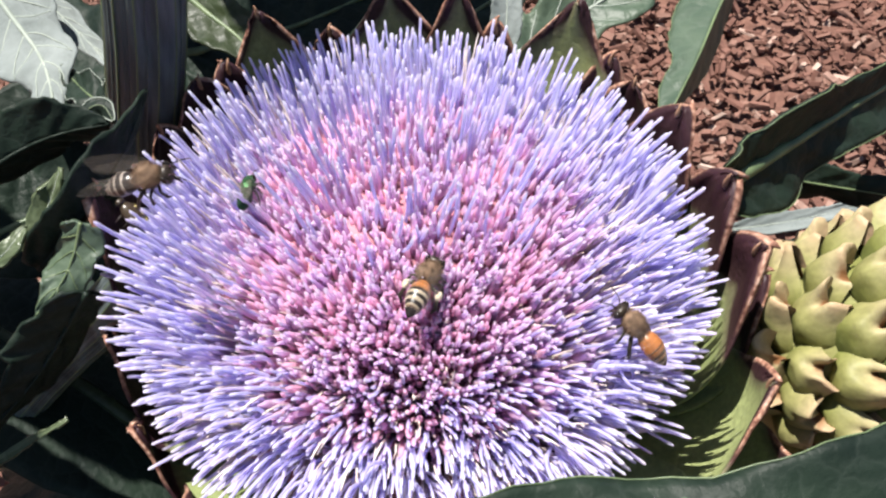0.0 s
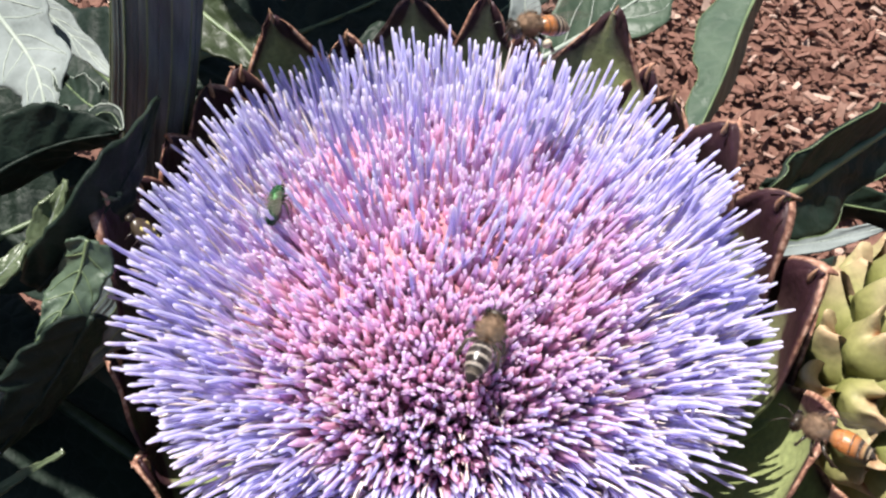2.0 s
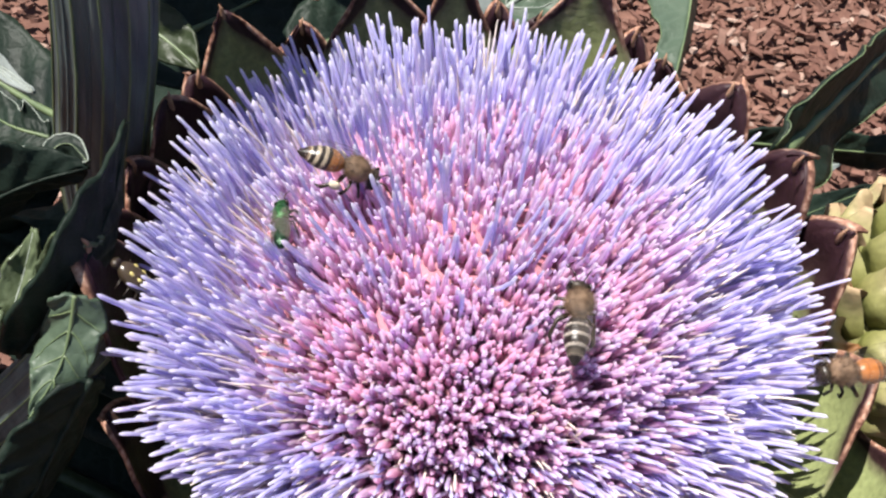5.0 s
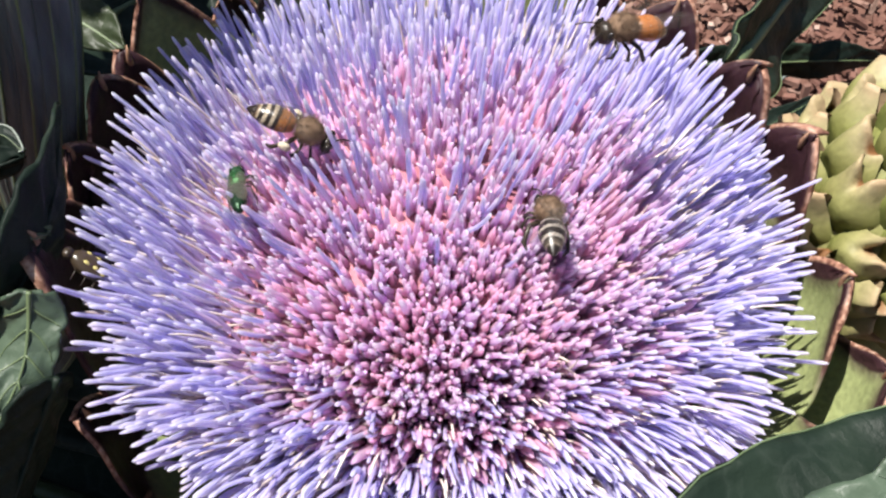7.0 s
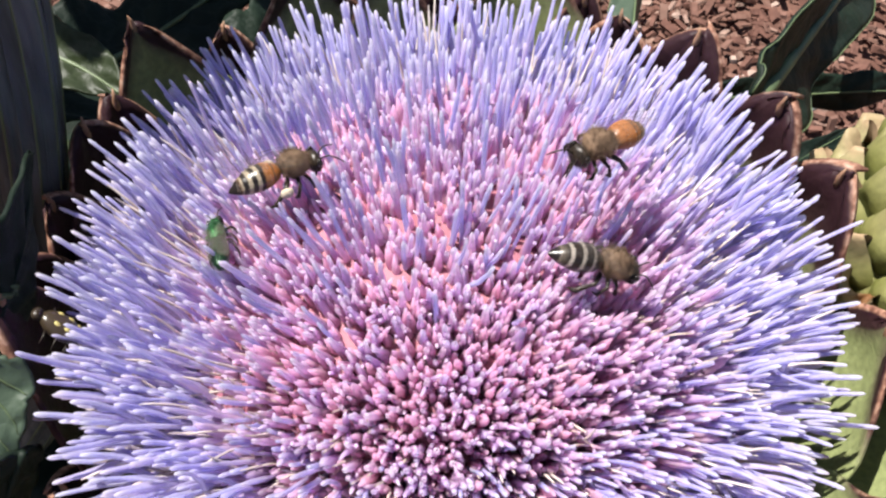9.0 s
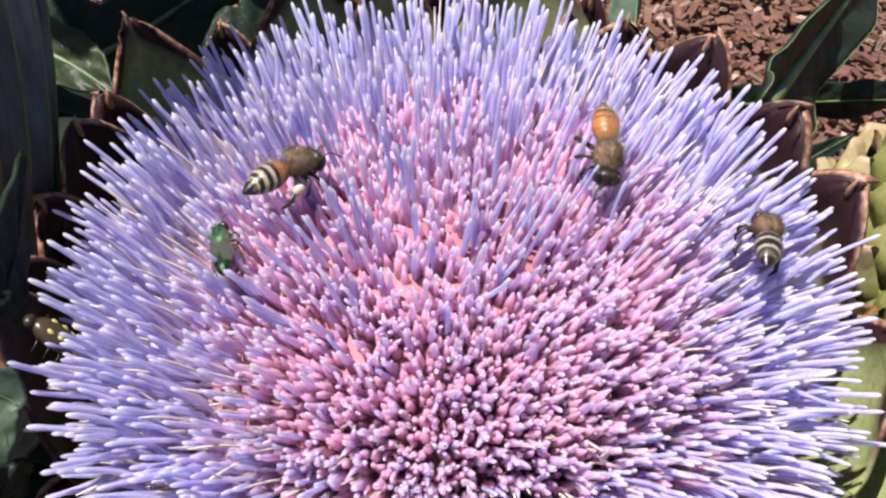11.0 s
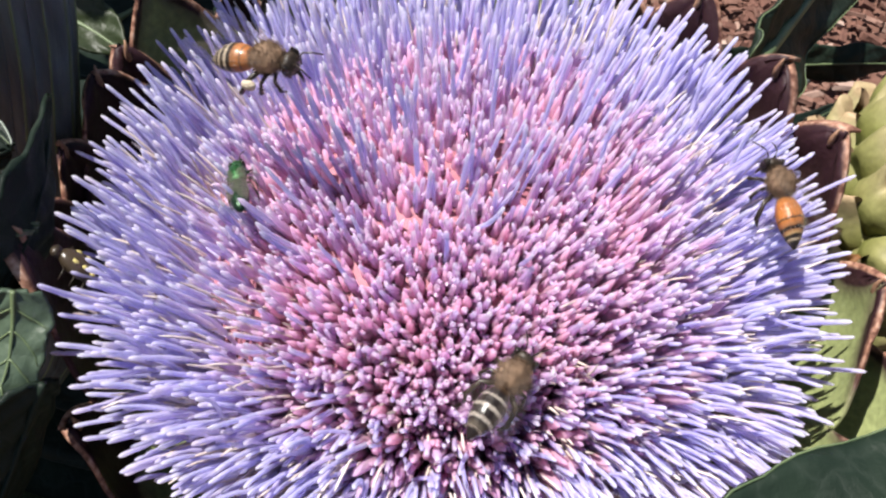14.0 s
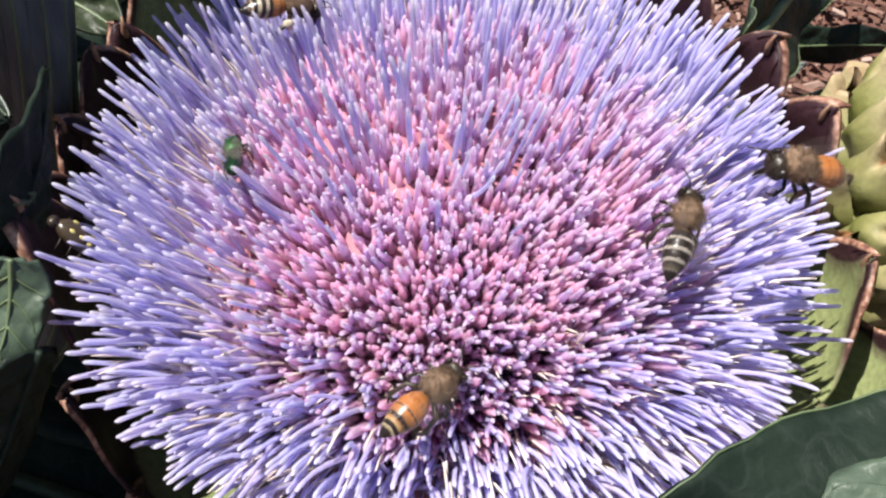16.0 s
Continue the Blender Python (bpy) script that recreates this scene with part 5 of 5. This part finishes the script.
    walk(golden_bee, [
        (0.00, pose(0.03298, -0.02302, 0.61983, -5.0, -29.1, 142.1)),
        (0.30, pose(0.03354, -0.02120, 0.61924, -5.2, -27.0, 144.7)),
        (0.50, pose(0.02606, -0.01967, 0.62112, -6.3, -24.6, 142.9)),
        (0.80, pose(0.01850, -0.02555, 0.62945, -9.7, -21.6, 139.0)),
        (1.00, pose(0.01683, -0.02495, 0.62927, -10.1, -21.9, 139.2)),
        (1.20, pose(0.01996, -0.02099, 0.62329, -6.3, -22.3, 135.8)),
        (1.50, pose(0.02805, -0.02872, 0.62379, -4.4, -27.5, 132.4)),
        (1.80, pose(0.04883, -0.03249, 0.61228, -1.3, -2.1, 137.8)),
        (2.00, pose(0.04956, -0.02849, 0.61227, -2.5, 15.2, 141.7)),
        (2.50, pose(0.04601, -0.02302, 0.61399, 1.4, 17.8, 138.6)),
        (3.00, pose(0.04010, -0.02588, 0.61466, -13.7, -19.0, 162.7)),
        (3.50, pose(0.04432, -0.02174, 0.61662, -1.9, 16.2, 143.0)),
        (4.00, pose(0.04544, -0.02163, 0.61594, -19.5, 11.5, 173.4)),
        (4.50, pose(0.04303, -0.02788, 0.61406, -24.4, -3.8, -175.1)),
        (4.70, pose(0.04438, -0.02738, 0.61342, -22.2, -2.7, 179.0)),
        (5.80, pose(0.02777, -0.02274, 0.63725, -20.2, -19.8, -179.0)),
        (6.80, pose(0.02380, -0.00971, 0.63949, -11.9, -17.7, 173.4)),
        (7.00, pose(0.02143, -0.00187, 0.64029, -11.4, -14.2, -169.2)),
        (7.30, pose(0.02131, 0.00342, 0.63522, -8.2, -13.0, -171.0)),
        (7.50, pose(0.02009, 0.00066, 0.63232, -9.1, -12.2, -174.1)),
        (8.00, pose(0.01805, -0.00211, 0.63155, -12.0, -9.5, -164.0)),
        (8.50, pose(0.01896, 0.00019, 0.62759, -10.6, -12.6, -166.3)),
        (9.00, pose(0.01624, -0.00592, 0.63383, -14.1, -6.3, -160.5)),
        (9.20, pose(0.01745, -0.00190, 0.63005, -12.6, -8.1, -156.0)),
        (11.30, pose(0.01854, 0.00060, 0.62728, -12.6, 18.2, -106.2)),
        (11.50, pose(0.01714, -0.00550, 0.63224, -10.9, 5.7, -97.0)),
        (11.80, pose(0.02048, -0.00246, 0.62623, 13.0, 46.2, 4.7)),
        (12.00, pose(0.02706, -0.00704, 0.63659, 9.8, 17.5, -8.0)),
        (12.10, pose(0.03208, 0.00330, 0.63398, 7.3, 18.8, 2.9)),
        (12.30, pose(0.02069, 0.00539, 0.62643, 5.8, 34.1, -0.2)),
        (12.50, pose(0.01745, -0.00619, 0.63722, 8.5, 11.8, -16.9)),
        (12.70, pose(0.02949, 0.00882, 0.62645, -0.5, 16.9, -13.7)),
        (13.00, pose(0.01411, -0.01675, 0.64184, 17.5, 9.7, 0.2)),
        (13.20, pose(0.01989, -0.01139, 0.63310, 15.9, 11.5, 7.5)),
        (13.50, pose(0.02049, -0.02234, 0.63839, 23.1, -0.6, 30.8)),
        (13.70, pose(0.03076, -0.01340, 0.62233, 21.4, -5.8, 66.5)),
        (14.00, pose(0.03510, -0.01591, 0.62263, 19.9, -14.1, 84.8)),
        (14.30, pose(0.03948, -0.01851, 0.62904, 3.3, -27.7, 132.5)),
        (14.50, pose(0.04132, -0.01390, 0.62393, 1.3, -28.5, 142.2)),
        (14.80, pose(0.04539, -0.00544, 0.63065, -5.0, -22.0, 167.1)),
        (15.00, pose(0.02694, -0.02125, 0.64036, -16.7, -19.6, 171.2)),
        (15.20, pose(0.04695, 0.00846, 0.61860, 0.4, -17.2, 171.1)),
        (15.50, pose(0.05379, -0.00792, 0.62007, -8.0, -1.6, 171.0)),
        (15.80, pose(0.03485, -0.02426, 0.62554, -16.9, -26.1, 170.3)),
        (16.00, pose(0.02766, -0.02757, 0.63592, -21.4, -20.5, 177.0)),
    ])
    beat(golden_wings, 10, [(7.9, 11.7)])
    walk(late_bee, [
        (0.00, pose(-0.01424, -0.06966, 0.60822, 25.2, 27.1, 64.2)),
        (11.00, pose(-0.02916, -0.04098, 0.61061, 14.9, 35.1, 51.4)),
        (14.80, pose(-0.03131, -0.05221, 0.60981, 27.9, 35.3, 48.5)),
        (15.10, pose(-0.02624, -0.04089, 0.61146, -3.3, 23.2, 68.4)),
        (15.20, pose(-0.02388, -0.03333, 0.61568, -1.4, 22.0, 65.5)),
        (15.40, pose(-0.01990, -0.01867, 0.62188, -5.1, 23.8, 69.4)),
        (15.50, pose(-0.03901, -0.00536, 0.62001, 5.4, -26.2, 14.0)),
        (15.65, pose(-0.03448, -0.01363, 0.61857, 1.9, 8.3, 35.9)),
        (15.80, pose(-0.02265, -0.02370, 0.61935, 9.4, 16.5, 41.8)),
        (16.00, pose(-0.01028, -0.03157, 0.61903, 20.1, 7.0, 30.6)),
    ])
    beat(late_wings, 8)
    walk(green_bee, [
        (0.00, pose(-0.02383, 0.00038, 0.62310, -15.2, 18.2, 91.2)),
        (0.50, pose(-0.02367, 0.00029, 0.62313, -15.5, 20.8, 91.8)),
        (1.00, pose(-0.02364, 0.00057, 0.62318, -15.5, 20.8, 92.8)),
        (1.50, pose(-0.02353, -0.00016, 0.62376, -15.2, 20.7, 90.5)),
        (2.00, pose(-0.02348, 0.00094, 0.62349, -14.4, 15.7, 89.3)),
        (2.50, pose(-0.02330, 0.00095, 0.62399, -14.5, 19.1, 87.6)),
        (3.00, pose(-0.02394, 0.00169, 0.62332, -15.3, 20.0, 91.4)),
        (3.50, pose(-0.02400, 0.00166, 0.62320, -15.5, 22.2, 90.4)),
        (4.00, pose(-0.02434, 0.00207, 0.62324, -15.2, 17.9, 91.7)),
        (4.50, pose(-0.02407, 0.00240, 0.62347, -14.3, 14.6, 88.4)),
        (4.70, pose(-0.02433, 0.00218, 0.62401, -14.4, 15.5, 87.1)),
        (6.80, pose(-0.02473, 0.00240, 0.62377, -14.3, 16.4, 83.9)),
        (7.00, pose(-0.02451, 0.00241, 0.62382, -14.4, 18.6, 83.6)),
        (7.50, pose(-0.02443, 0.00274, 0.62332, -14.3, 14.1, 86.7)),
        (8.00, pose(-0.02457, 0.00235, 0.62346, -14.3, 11.8, 88.2)),
        (8.50, pose(-0.02456, 0.00257, 0.62339, -14.7, 14.8, 89.3)),
        (9.00, pose(-0.02461, 0.00291, 0.62314, -14.8, 16.7, 88.3)),
        (9.20, pose(-0.02455, 0.00274, 0.62330, -14.9, 17.4, 87.9)),
        (11.30, pose(-0.02443, 0.00292, 0.62330, -15.0, 20.2, 86.9)),
        (11.50, pose(-0.02453, 0.00266, 0.62346, -14.5, 14.0, 88.7)),
        (12.00, pose(-0.02445, 0.00308, 0.62343, -14.2, 10.8, 88.2)),
        (12.50, pose(-0.02453, 0.00264, 0.62348, -14.6, 16.0, 87.4)),
        (13.00, pose(-0.02458, 0.00237, 0.62348, -14.3, 15.6, 84.5)),
        (13.50, pose(-0.02439, 0.00267, 0.62332, -14.0, 11.8, 86.1)),
        (14.00, pose(-0.02424, 0.00236, 0.62334, -14.0, 15.2, 84.6)),
        (14.50, pose(-0.02459, 0.00189, 0.62303, -15.2, 23.8, 83.7)),
        (15.00, pose(-0.02443, 0.00219, 0.62320, -14.9, 21.4, 84.4)),
        (15.50, pose(-0.02442, 0.00145, 0.62328, -15.2, 22.8, 85.9)),
        (16.00, pose(-0.02423, 0.00243, 0.62316, -15.2, 24.5, 84.4)),
    ])


motions()
